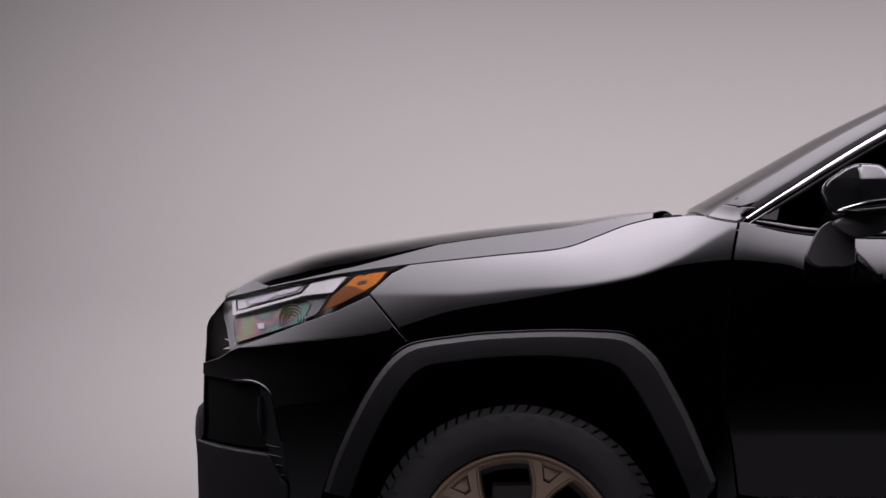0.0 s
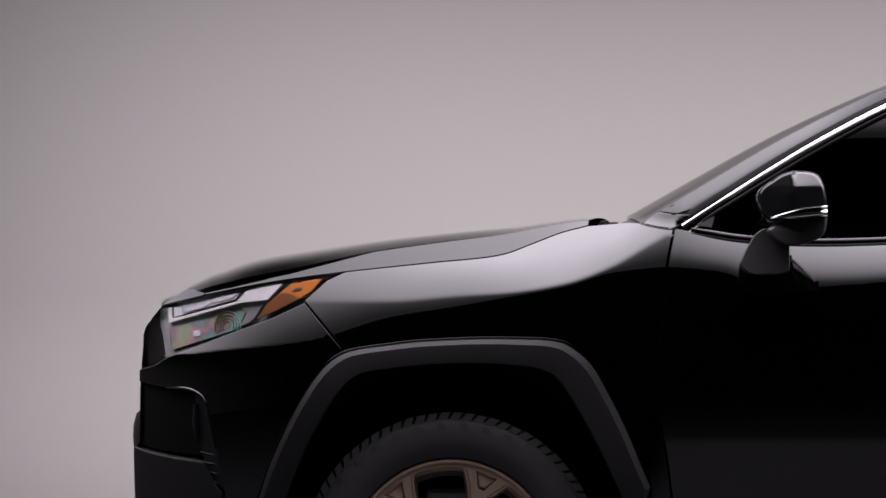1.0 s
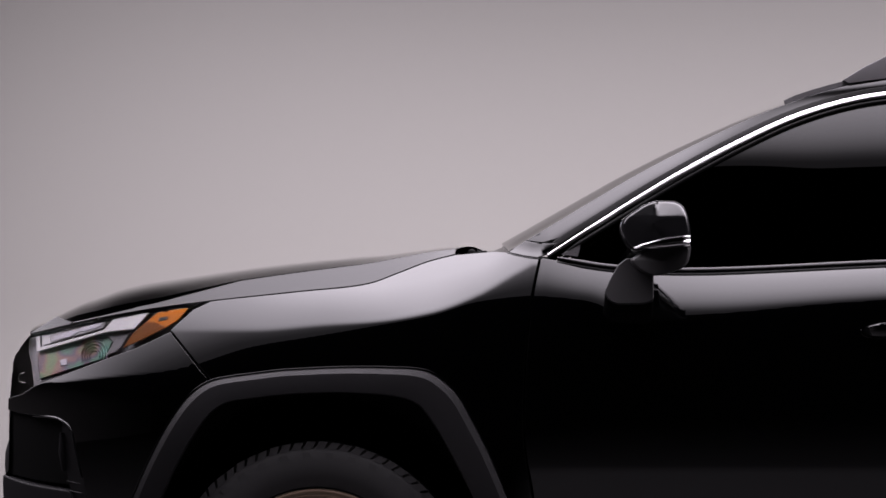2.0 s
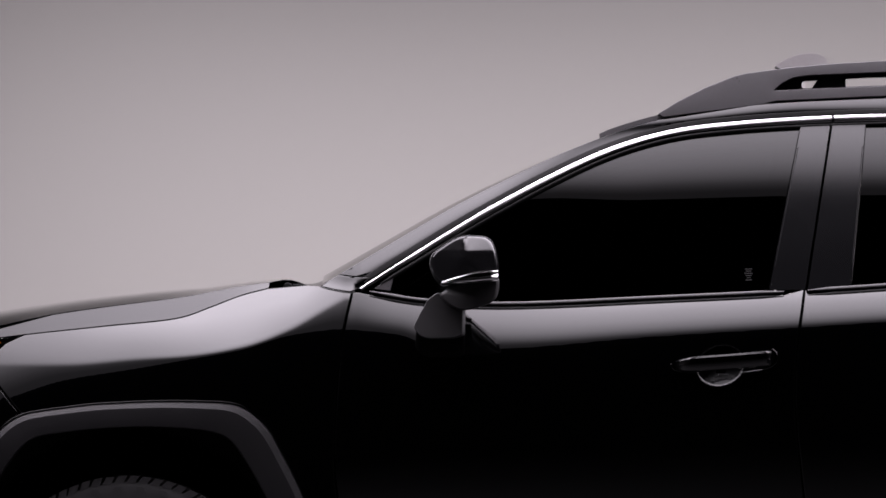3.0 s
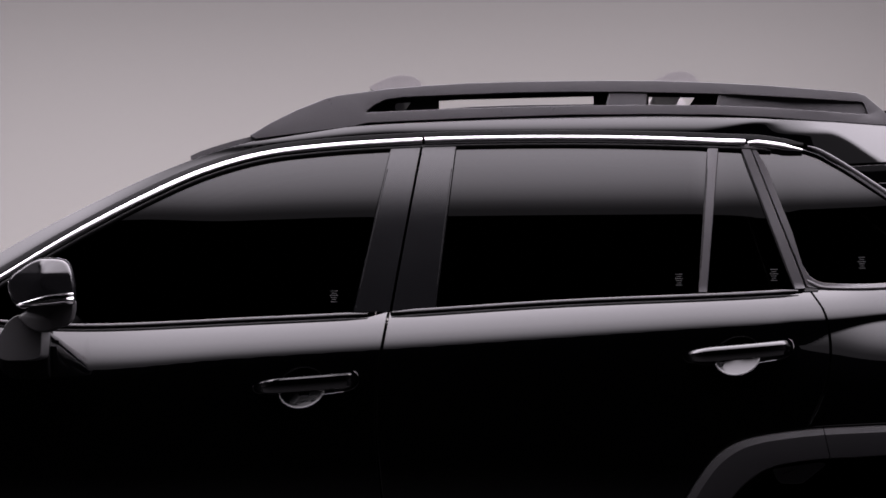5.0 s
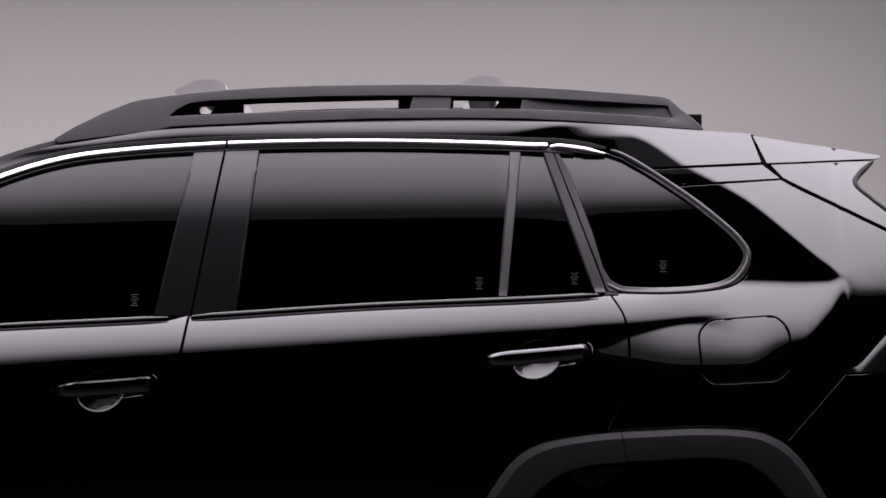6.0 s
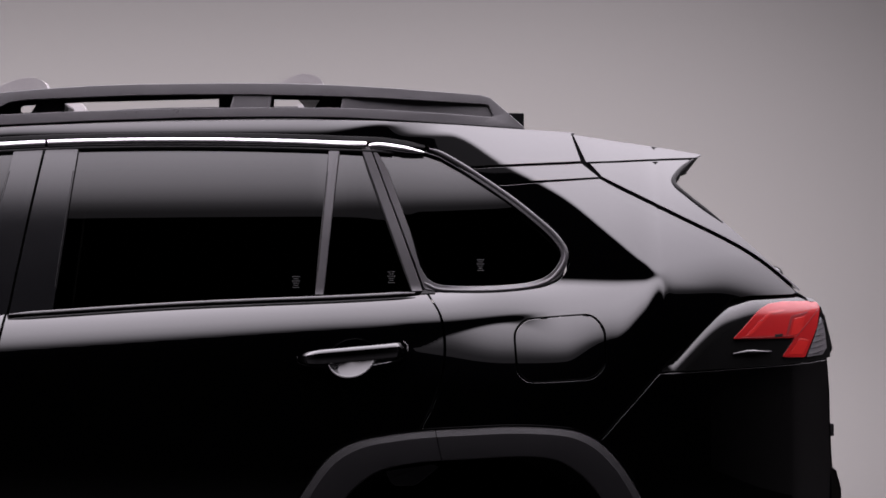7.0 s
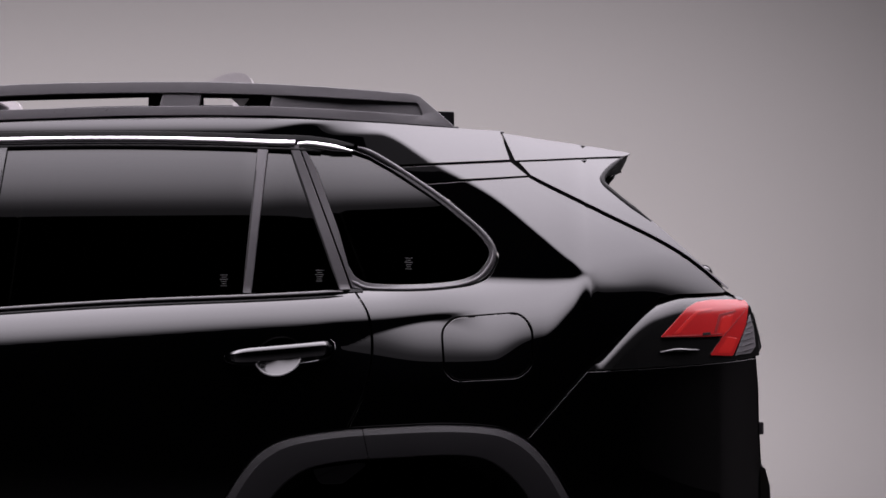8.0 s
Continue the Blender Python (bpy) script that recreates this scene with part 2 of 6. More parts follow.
# stations along the car: x, then (height, slope in degrees) from the sill up
STATIONS = [
    (-0.95, (0.35, -8), (0.6, -2), (0.72, 0), (0.78, 6), (0.8, 15), (0.812, 28.3), (0.92, 29.0), (0.95, 28), (1.06, 26), (1.1, 36), (1.3, 44), (1.5, 45), (1.52, 46), (1.68, 50)),
    (-0.6, (0.35, -8), (0.6, -2), (0.72, 0), (0.8, 6), (0.852, 15), (0.862, 28.2), (0.94, 28.9), (0.97, 28.2), (1.06, 29), (1.1, 38), (1.3, 45), (1.5, 46), (1.52, 47), (1.68, 50)),
    (-0.35, (0.35, -8), (0.6, -2), (0.72, 0), (0.82, 5), (0.879, 19), (0.89, 29.2), (0.976, 30.2), (0.986, 33), (1.06, 37), (1.1, 40), (1.3, 46), (1.5, 46), (1.52, 48), (1.68, 50)),
    (-0.16, (0.35, -8), (0.6, 0), (0.72, 2), (0.84, 5), (0.935, 17), (0.943, 28.3), (0.978, 29.5), (0.988, 35), (1.06, 41), (1.1, 46), (1.3, 46), (1.5, 46), (1.52, 48), (1.68, 50)),
    (0, (0.35, -8), (0.6, 1), (0.72, 2), (0.85, 5), (0.961, 17), (0.97, 28.2), (0.992, 29.3), (1, 36.5), (1.08, 46), (1.11, 50), (1.3, 46), (1.5, 46), (1.52, 48), (1.68, 50)),
    (0.12, (0.35, -8), (0.6, 2), (0.72, 3), (0.86, 6), (0.984, 17), (0.991, 28), (1.001, 29), (1.007, 39), (1.09, 48), (1.12, 50), (1.3, 46), (1.5, 46), (1.52, 48), (1.68, 50)),
    (0.25, (0.35, -8), (0.6, 4), (0.72, 4), (0.86, 6), (1.008, 17), (1.0145, 27.5), (1.0225, 28.7), (1.0285, 42), (1.15, 50), (1.22, 46), (1.3, 40), (1.5, 40), (1.52, 42), (1.68, 50)),
    (0.36, (0.35, -8), (0.6, 6), (0.72, 5), (0.86, 6), (1.038, 17), (1.047, 27), (1.062, 29), (1.07, 41), (1.165, 50), (1.2, 46), (1.3, 32), (1.5, 36), (1.52, 42), (1.68, 50)),
    (0.45, (0.35, -8), (0.6, 2), (0.7, 3), (0.86, 6), (1.048, 17), (1.058, 27), (1.112, 29), (1.121, 41), (1.168, 44), (1.19, 34), (1.22, 35), (1.24, 37), (1.26, 40), (1.68, 50)),
    (0.49, (0.35, -9), (0.6, 0), (0.7, 2), (0.86, 6), (1.052, 17), (1.061, 27), (1.134, 29), (1.142, 39), (1.162, 42), (1.18, 31), (1.2, 33), (1.22, 36), (1.25, 39), (1.68, 48)),
    (0.52, (0.35, -12), (0.6, -11), (0.652, -8), (0.67, -1), (0.9, 6), (0.99, 13), (1.05, 17), (1.061, 27.3), (1.154, 33), (1.168, 22), (1.175, 26), (1.185, 32), (1.2, 36), (1.68, 46)),
    (0.62, (0.35, -13), (0.6, -13), (0.652, -10), (0.67, -1), (0.9, 5), (0.98, 11), (1.040, 15), (1.049, 27.3), (1.136, 36), (1.15, 20), (1.222, 20), (1.237, 23.5), (1.254, 37), (1.65, 47)),
    (0.7, (0.35, -14), (0.6, -13), (0.652, -10), (0.67, -1), (0.9, 5), (0.955, 10), (1.011, 14), (1.020, 27.3), (1.127, 36.5), (1.142, 19), (1.275, 20), (1.287, 23.5), (1.304, 37), (1.625, 47)),
    (0.8, (0.35, -14), (0.6, -13), (0.652, -10), (0.67, -1), (0.9, 5), (0.95, 10), (1.004, 14), (1.013, 27.3), (1.122, 40), (1.138, 19), (1.335, 20), (1.346, 23.5), (1.363, 37), (1.6, 47)),
    (1.2, (0.35, -14), (0.6, -13), (0.652, -10), (0.67, -1), (0.92, 5), (1, 10), (1.037, 14), (1.045, 28), (1.138, 46), (1.154, 19), (1.375, 22), (1.53, 29), (1.56, 18), (1.585, 38)),
    (1.6, (0.35, -14), (0.6, -13), (0.652, -10), (0.67, -1), (0.94, 5), (1.02, 10), (1.063, 14), (1.071, 28), (1.158, 46), (1.174, 19), (1.385, 22), (1.553, 29), (1.588, 13), (1.624, 31)),
    (2.3, (0.35, -14), (0.6, -13), (0.652, -10), (0.67, -1), (0.98, 7), (1.06, 10), (1.11, 14), (1.118, 28), (1.194, 46), (1.21, 19), (1.388, 22), (1.556, 29), (1.588, 13), (1.632, 31)),
    (2.47, (0.35, -11), (0.585, -6), (0.8, 2), (1, 12), (1.08, 17), (1.105, 17), (1.121, 18), (1.129, 28.5), (1.201, 46), (1.217, 19), (1.389, 22), (1.585, 17), (1.622, 18), (1.632, 38)),
    (2.545, (0.35, -9.5), (0.595, -2), (0.97, 8), (1.048, 26), (1.080, 28.3), (1.094, 18), (1.128, 18.5), (1.136, 29), (1.205, 46), (1.221, 19), (1.39, 21.5), (1.592, 18), (1.614, 28), (1.655, 39)),
    (2.62, (0.35, -8), (0.6, 0), (0.985, 10), (1.036, 27), (1.106, 29.7), (1.117, 19), (1.133, 19.5), (1.14, 29), (1.208, 46), (1.224, 19), (1.39, 21), (1.596, 19), (1.606, 38.5), (1.68, 40.5)),
    (2.76, (0.35, -8), (0.6, 0), (0.975, 10), (1.026, 27), (1.132, 34), (1.141, 22), (1.148, 22), (1.155, 31), (1.228, 45), (1.238, 18), (1.39, 20), (1.516, 20), (1.526, 38.5), (1.66, 40.5)),
    (2.9, (0.35, -8), (0.6, 0), (0.98, 9), (1.035, 27), (1.1, 33), (1.15, 36), (1.16, 36.5), (1.17, 37), (1.224, 41), (1.249, 16), (1.34, 17), (1.436, 18), (1.446, 38), (1.64, 40.5)),
    (3.02, (0.35, -8), (0.6, 0), (0.97, 6), (1.094, 20), (1.104, 29), (1.15, 35), (1.165, 36.5), (1.18, 38), (1.222, 39.5), (1.25, 14), (1.29, 15), (1.333, 16), (1.344, 36), (1.62, 42)),
    (3.09, (0.35, -8), (0.6, 0), (0.95, 6), (1.158, 18), (1.168, 29), (1.195, 36), (1.205, 37.5), (1.215, 39), (1.228, 39), (1.249, 14), (1.262, 14), (1.272, 15), (1.283, 34.5), (1.6, 42)),
    (3.125, (0.35, -8), (0.6, 0), (0.95, 5), (1.198, 17), (1.212, 26), (1.226, 33), (1.23, 35), (1.234, 36), (1.238, 36.5), (1.247, 30), (1.249, 29), (1.251, 31), (1.26, 35), (1.6, 43)),
    (3.15, (0.35, -8), (0.6, 0), (0.75, 2), (0.95, 5), (1.05, 9), (1.12, 12), (1.16, 16), (1.185, 20), (1.2, 24), (1.222, 28), (1.24, 31), (1.25, 32.5), (1.275, 35), (1.6, 43.3)),
    (3.3, (0.35, -8), (0.6, 0), (0.75, 2), (0.95, 4), (1.02, 10), (1.065, 12), (1.105, 14), (1.14, 16), (1.17, 19), (1.2, 22), (1.225, 25.5), (1.25, 29), (1.3, 35), (1.6, 44.3)),
    (3.7, (0.35, -8), (0.6, 0), (0.75, 2), (0.95, 4), (1.02, 6), (1.08, 9), (1.14, 14), (1.175, 18), (1.19, 20.5), (1.21, 23.5), (1.225, 25.5), (1.25, 29), (1.3, 35), (1.6, 46)),
]


def corner(x):
    """How far the plan curves in towards the nose and the tail."""
    x = np.asarray(x, float)
    f = np.clip((-.20 - x) / .67, 0, .995)
    r = np.clip((x - 2.95) / .69, 0, .995)
    return .62 * (1 - (1 - f ** 2.6) ** .6) + .60 * (1 - (1 - r ** 3.0) ** .6)


GX, GZ = np.arange(-.95, 3.70001, .005), np.arange(.30, 1.76001, .002)


def tilt_table(stations):
    at = [s[0] for s in stations]
    zs = np.array([spline(at, [s[k + 1][0] for s in stations])(GX) for k in range(14)])
    an = np.array([spline(at, [s[k + 1][1] for s in stations])(GX) for k in range(14)])
    return np.array([np.interp(GZ, zs[:, i], an[:, i]) for i in range(len(GX))])


def body_table():
    """Wing and door are pressed separately and meet along the front door's edge."""
    wing, rest = tilt_table([s for s in STATIONS if s[0] < .5]), tilt_table([s for s in STATIONS if s[0] > .5])
    meet = np.interp(GZ, [.5, .614, .72, .876, 1.053, 1.15, 1.3], [.502, .488, .471, .472, .488, .508, .555])
    tilt = np.where(GX[:, None] < meet[None], wing, rest)
    for _ in range(2):
        tilt[:, 1:-1] = (tilt[:, :-2] + 2 * tilt[:, 1:-1] + tilt[:, 2:]) / 4
    slope = np.tan(np.radians(tilt))
    y = np.cumsum(slope, axis=1) * (GZ[1] - GZ[0])
    k = int(round((.90 - GZ[0]) / .002))
    return y - y[:, k:k + 1] + .035 + corner(GX)[:, None]


YT = body_table()
NX, NZ = np.gradient(YT, GX[1] - GX[0], GZ[1] - GZ[0])


def sample(table, x, z):
    i = np.clip((np.asarray(x, float) - GX[0]) / .005, 0, len(GX) - 1.001)
    j = np.clip((np.asarray(z, float) - GZ[0]) / .002, 0, len(GZ) - 1.001)
    a, b = i.astype(int), j.astype(int)
    f, g = i - a, j - b
    return (table[a, b] * (1 - f) * (1 - g) + table[a + 1, b] * f * (1 - g)
            + table[a, b + 1] * (1 - f) * g + table[a + 1, b + 1] * f * g)


def side(x, z):
    return sample(YT, x, z)


def side_normal(x, z):
    x = np.asarray(x, float)
    taut = .55 + 3 * np.clip((x - 3.45) / .08, 0, 1) * np.clip((1.035 - np.asarray(z, float)) / .02, 0, 1)      # only the bumper corner turns fully round
    bend = taut * np.tanh((corner(x + .004) - corner(x - .004)) / (.008 * taut))
    n = np.stack([bend + .2 * (sample(NX, x, z) - bend), -np.ones_like(np.asarray(x, float)), sample(NZ, x, z)], -1)
    return n / np.linalg.norm(n, axis=-1, keepdims=True)


# ---- mesh helpers ----
def make(name, verts, faces, mat, parent=None, label="", normals=None, smooth=True, mirror=False):
    """One mesh object; mirror: the same on the far side of the car."""
    verts = np.array(verts, float)
    if normals is not None:
        normals = np.array(normals, float)
    if mirror:
        verts = verts * (1, -1, 1) + (0, WIDE, 0)
        faces = [tuple(reversed(f)) for f in faces]
        if normals is not None:
            normals = normals * (1, -1, 1)
    me = bpy.data.meshes.new(name)
    me.from_pydata([tuple(v) for v in verts], [], [tuple(int(i) for i in f) for f in faces])
    me.materials.append(mat)
    me.polygons.foreach_set("use_smooth", [smooth] * len(me.polygons))
    if normals is not None:
        me.normals_split_custom_set_from_vertices([tuple(n) for n in normals])
    me.update()
    ob = new(name, me)
    if parent is not None:
        ob.parent = parent
    if label:
        ob["label"] = label
    return ob


def from_bm(name, bm, mat, parent=None, label="", smooth=False, bevel=0.0):
    if bevel:
        bmesh.ops.bevel(bm, geom=list(bm.edges), offset=bevel, segments=2, affect="EDGES", profile=0.6)
    bmesh.ops.recalc_face_normals(bm, faces=bm.faces)
    me = bpy.data.meshes.new(name)
    bm.to_mesh(me)
    bm.free()
    me.materials.append(mat)
    me.polygons.foreach_set("use_smooth", [smooth] * len(me.polygons))
    ob = new(name, me)
    if parent is not None:
        ob.parent = parent
    if label:
        ob["label"] = label
    return ob


def box(name, lo, hi, mat, parent=None, label="", bevel=0.004):
    bm = bmesh.new()
    bmesh.ops.create_cube(bm, size=1)
    for v in bm.verts:
        v.co = Vector([(lo[i] + hi[i]) / 2 + v.co[i] * (hi[i] - lo[i]) for i in range(3)])
    return from_bm(name, bm, mat, parent, label, bevel=bevel)


def dense(pts, step=0.015):
    """A polyline with points no further apart than step."""
    out = []
    for a, b in zip(pts[:-1], pts[1:]):
        a, b = np.array(a, float), np.array(b, float)
        n = max(1, int(np.ceil(np.linalg.norm(b - a) / step)))
        out += [a + (b - a) * i / n for i in range(n)]
    return out + [np.array(pts[-1], float)]


def smooth_line(pts, n=6):
    """A Catmull-Rom curve through the points."""
    p = [np.array(q, float) for q in pts]
    p = [2 * p[0] - p[1]] + p + [2 * p[-1] - p[-2]]
    out = []
    for a, b, c, d in zip(p[:-3], p[1:-2], p[2:-1], p[3:]):
        ta, tb = np.linalg.norm(b - a) ** .5 + 1e-9, np.linalg.norm(c - b) ** .5 + 1e-9
        tc = np.linalg.norm(d - c) ** .5 + 1e-9
        m1 = (c - b) + tb * ((b - a) / ta - (c - a) / (ta + tb))
        m2 = (c - b) + tb * ((d - c) / tc - (d - b) / (tb + tc))
        for i in range(n):
            t = i / n
            out.append((2 * t ** 3 - 3 * t * t + 1) * b + (t ** 3 - 2 * t * t + t) * m1 + (3 * t * t - 2 * t ** 3) * c + (t ** 3 - t * t) * m2)
    return out + [p[-2]]


def rounded(pts, r=0.012, n=4):
    """A closed polygon with its corners rounded."""
    out, k = [], len(pts)
    for i in range(k):
        a, b, c = (np.array(pts[j % k], float) for j in (i - 1, i, i + 1))
        u, v = a - b, c - b
        lu, lv = np.linalg.norm(u), np.linalg.norm(v)
        d = min(r, lu * .45, lv * .45)
        s, e = b + u / lu * d, b + v / lv * d
        out += [(1 - t) ** 2 * s + 2 * t * (1 - t) * b + t * t * e for t in [q / n for q in range(n + 1)]]
    return out


def offset_line(pts, d):
    """The polyline moved sideways by d (to its left, in the x-z plane)."""
    p = np.array(pts, float)
    t = np.gradient(p, axis=0)
    t /= np.linalg.norm(t, axis=1, keepdims=True) + 1e-12
    return [np.array(q) for q in p + d * np.stack([-t[:, 1], t[:, 0]], 1)]


def inside(poly, q):
    """Which of the points q lie in the polygon."""
    poly, q = np.array(poly), np.array(q)
    hit = np.zeros(len(q), bool)
    x1, z1 = poly[-1]
    for x2, z2 in poly:
        c = (z1 > q[:, 1]) != (z2 > q[:, 1])
        hit ^= c & (q[:, 0] < (x2 - x1) * (q[:, 1] - z1) / (z2 - z1 + 1e-15) + x1)
        x1, z1 = x2, z2
    return hit


def loop_clean(pts, least=0.0015):
    out = [np.array(pts[0], float)]
    for p in pts[1:]:
        if np.linalg.norm(np.array(p) - out[-1]) > least:
            out.append(np.array(p, float))
    if np.linalg.norm(out[0] - out[-1]) < least:
        out.pop()
    return out


def panel(name, outline, mat, parent, off=0.0, step=0.018, holes=(), depth=0.022, lip=0.0014, label="", far=True, surface=None, normal_at=None):
    """A sheet that follows the body side inside the outline (x, z), with rolled edges turned in; on both sides of the car."""
    loops = []
    for raw in (outline, *holes):
        l = loop_clean(dense(list(raw) + [raw[0]], step)[:-1])
        a = sum(p[0] * q[1] - q[0] * p[1] for p, q in zip(l, l[1:] + l[:1]))
        loops.append(l if (a > 0) == (raw is outline) else l[::-1])
    surf = surface or (lambda x, z: side(x, z))
    inner = []
    for l in loops:
        p = np.array(l)
        t = np.roll(p, -1, 0) - np.roll(p, 1, 0)
        t /= np.linalg.norm(t, axis=1, keepdims=True) + 1e-12
        inner.append((p + lip * np.stack([-t[:, 1], t[:, 0]], 1), np.stack([t[:, 1], -t[:, 0]], 1)))
    outer = np.array(loops[0])
    lo, hi = outer.min(0), outer.max(0)
    xs, x = [], lo[0] + step / 2
    while x < hi[0]:
        xs.append(x)
        x += step * (.4 if x < -.62 or x > 3.42 else 1)
    grid = np.array([(x, z) for x in xs for z in np.arange(lo[1] + step / 2, hi[1], step * .6)]) if xs else np.zeros((0, 2))
    keep = inside(outer, grid) if len(grid) else np.zeros(0, bool)
    for h in loops[1:]:
        keep &= ~inside(h, grid)
    edge = np.concatenate([i[0] for i in inner])
    if len(grid):
        grid = grid[keep]
        if len(grid):
            d = np.concatenate([np.min(((c[:, None, :] - edge[None]) ** 2).sum(2), axis=1) for c in np.array_split(grid, max(1, len(grid) // 2000))])
            grid = grid[d > (step * .45) ** 2]
    pts = np.concatenate([edge, grid]) if len(grid) else edge
    cons, k = [], 0
    for i in inner:
        n = len(i[0])
        cons += [(k + j, k + (j + 1) % n) for j in range(n)]
        k += n
    res = mathutils.geometry.delaunay_2d_cdt([Vector(p) for p in pts], cons, [], 0, 1e-6)
    q = np.array([tuple(v) for v in res[0]])
    tri = [f for f in res[2] if len(f) == 3]
    cen = np.array([q[list(f)].mean(0) for f in tri])
    ok = inside(inner[0][0], cen)
    for i in inner[1:]:
        ok &= ~inside(i[0], cen)
    faces = []
    for f, o in zip(tri, ok):
        if o:
            a, b, c = q[f[0]], q[f[1]], q[f[2]]
            up = (b[0] - a[0]) * (c[1] - a[1]) - (c[0] - a[0]) * (b[1] - a[1])
            faces.append(tuple(f) if up > 0 else tuple(reversed(f)))
    # seen from the car's near side (-y) counter-clockwise in (x, z) faces the viewer
    y = surf(q[:, 0], q[:, 1]) + off
    verts = list(np.stack([q[:, 0], y, q[:, 1]], 1))
    if surface:
        e = 1e-3
        bend = side_normal(q[:, 0], q[:, 1])
        n = np.stack([-bend[:, 0] / bend[:, 1], -np.ones(len(q)), (surf(q[:, 0], q[:, 1] + e) - surf(q[:, 0], q[:, 1] - e)) / (2 * e)], 1)
        norms = list(n / np.linalg.norm(n, axis=1, keepdims=True))
    else:
        norms = list((normal_at or side_normal)(q[:, 0], q[:, 1]))
    # rolled edge and return flange
    lookup = {}
    for idx, p in enumerate(q):
        lookup[(round(p[0], 5), round(p[1], 5))] = idx
    for l, (ip, out) in zip(loops, inner):
        n = len(l)
        ids = [lookup.get((round(p[0], 5), round(p[1], 5))) for p in ip]
        base = len(verts)
        L = np.array(l)
        ye = surf(L[:, 0], L[:, 1]) + off
        for ring in range(3):
            for j in range(n):
                dy = (lip * .7, lip * .7, depth)[ring]
                verts.append((L[j, 0], ye[j] + dy, L[j, 1]))
                o = np.array([out[j, 0], 0, out[j, 1]])
                norms.append((o * .7 + np.array([0, -.7, 0])) if ring == 0 else o)
        for j in range(n):
            j2 = (j + 1) % n
            if ids[j] is not None and ids[j2] is not None:
                faces.append((ids[j2], ids[j], base + j, base + j2))
            faces.append((base + n + j2, base + n + j, base + 2 * n + j, base + 2 * n + j2))
    norms = [np.array(v) / np.linalg.norm(v) for v in norms]
    obs = [make(name, verts, faces, mat, parent, label, norms)]
    if far:
        p2 = parent
        if isinstance(far, bpy.types.Object):
            p2 = far
        obs.append(make(name, verts, faces, mat, p2, label, norms, mirror=True))
    return obs


def loft(name, rows, mat, parent, label="", closed=False, caps=False, mirror=False, both=False, smooth=True):
    """A skin over rows of points; closed: each row is a ring."""
    rows = [np.array(r, float) for r in rows]
    n = len(rows[0])
    verts = np.concatenate(rows)
    faces = []
    for i in range(len(rows) - 1):
        for j in range(n if closed else n - 1):
            k = (j + 1) % n
            faces.append((i * n + j, i * n + k, (i + 1) * n + k, (i + 1) * n + j))
    if caps:
        faces.append(tuple(reversed(range(n))))
        faces.append(tuple(range((len(rows) - 1) * n, len(rows) * n)))
    obs = [make(name, verts, faces, mat, parent, label, smooth=smooth, mirror=mirror)]
    if both:
        obs.append(make(name, verts, faces, mat, parent, label, smooth=smooth, mirror=True))
    for ob in obs:
        bm = bmesh.new()
        bm.from_mesh(ob.data)
        if closed or caps:
            bmesh.ops.recalc_face_normals(bm, faces=bm.faces)
        bm.to_mesh(ob.data)
        bm.free()
        ob.data.set_sharp_from_angle(angle=radians(40))
    return obs


def strip(name, line, wide, high, mat, parent, label="", proud=0.0, far=True, n=7, taper=True, bow=1.0, face=None, lean=None):
    """A moulding with a half-round section laid along a line (x, z) on the body side."""
    p = np.array(dense(line, .02))
    t = np.gradient(p, axis=0)
    t /= np.linalg.norm(t, axis=1, keepdims=True) + 1e-12
    s = np.stack([-t[:, 1], t[:, 0]], 1)
    nn = side_normal(p[:, 0], p[:, 1])
    if lean is not None:
        nn = np.tile((0, -math.cos(radians(lean)), math.sin(radians(lean))), (len(p), 1))
    y = side(p[:, 0], p[:, 1]) - proud
    rows = []
    for i in range(len(p)):
        k = 1.0
        if taper:
            k = min(1, .35 + .65 * min(i, len(p) - 1 - i) / 3)
        if face:
            k *= face(p[i, 0])
        base = np.array([p[i, 0], y[i], p[i, 1]])
        sv = np.array([s[i, 0], 0, s[i, 1]])
        sv = sv - nn[i] * (sv @ nn[i])
        ring = [base + sv * wide / 2 * np.cos(a) * k + nn[i] * high * np.sin(a) ** bow * k for a in np.linspace(0, np.pi, n)]
        ring += [base - sv * wide / 2 * k - nn[i] * .01, base + sv * wide / 2 * k - nn[i] * .01]
        rows.append(ring)
    obs = loft(name, rows, mat, parent, label, closed=True, caps=True)
    if far:
        obs += loft(name, rows, mat, far if isinstance(far, bpy.types.Object) else parent, label, closed=True, caps=True, mirror=True)
    return obs


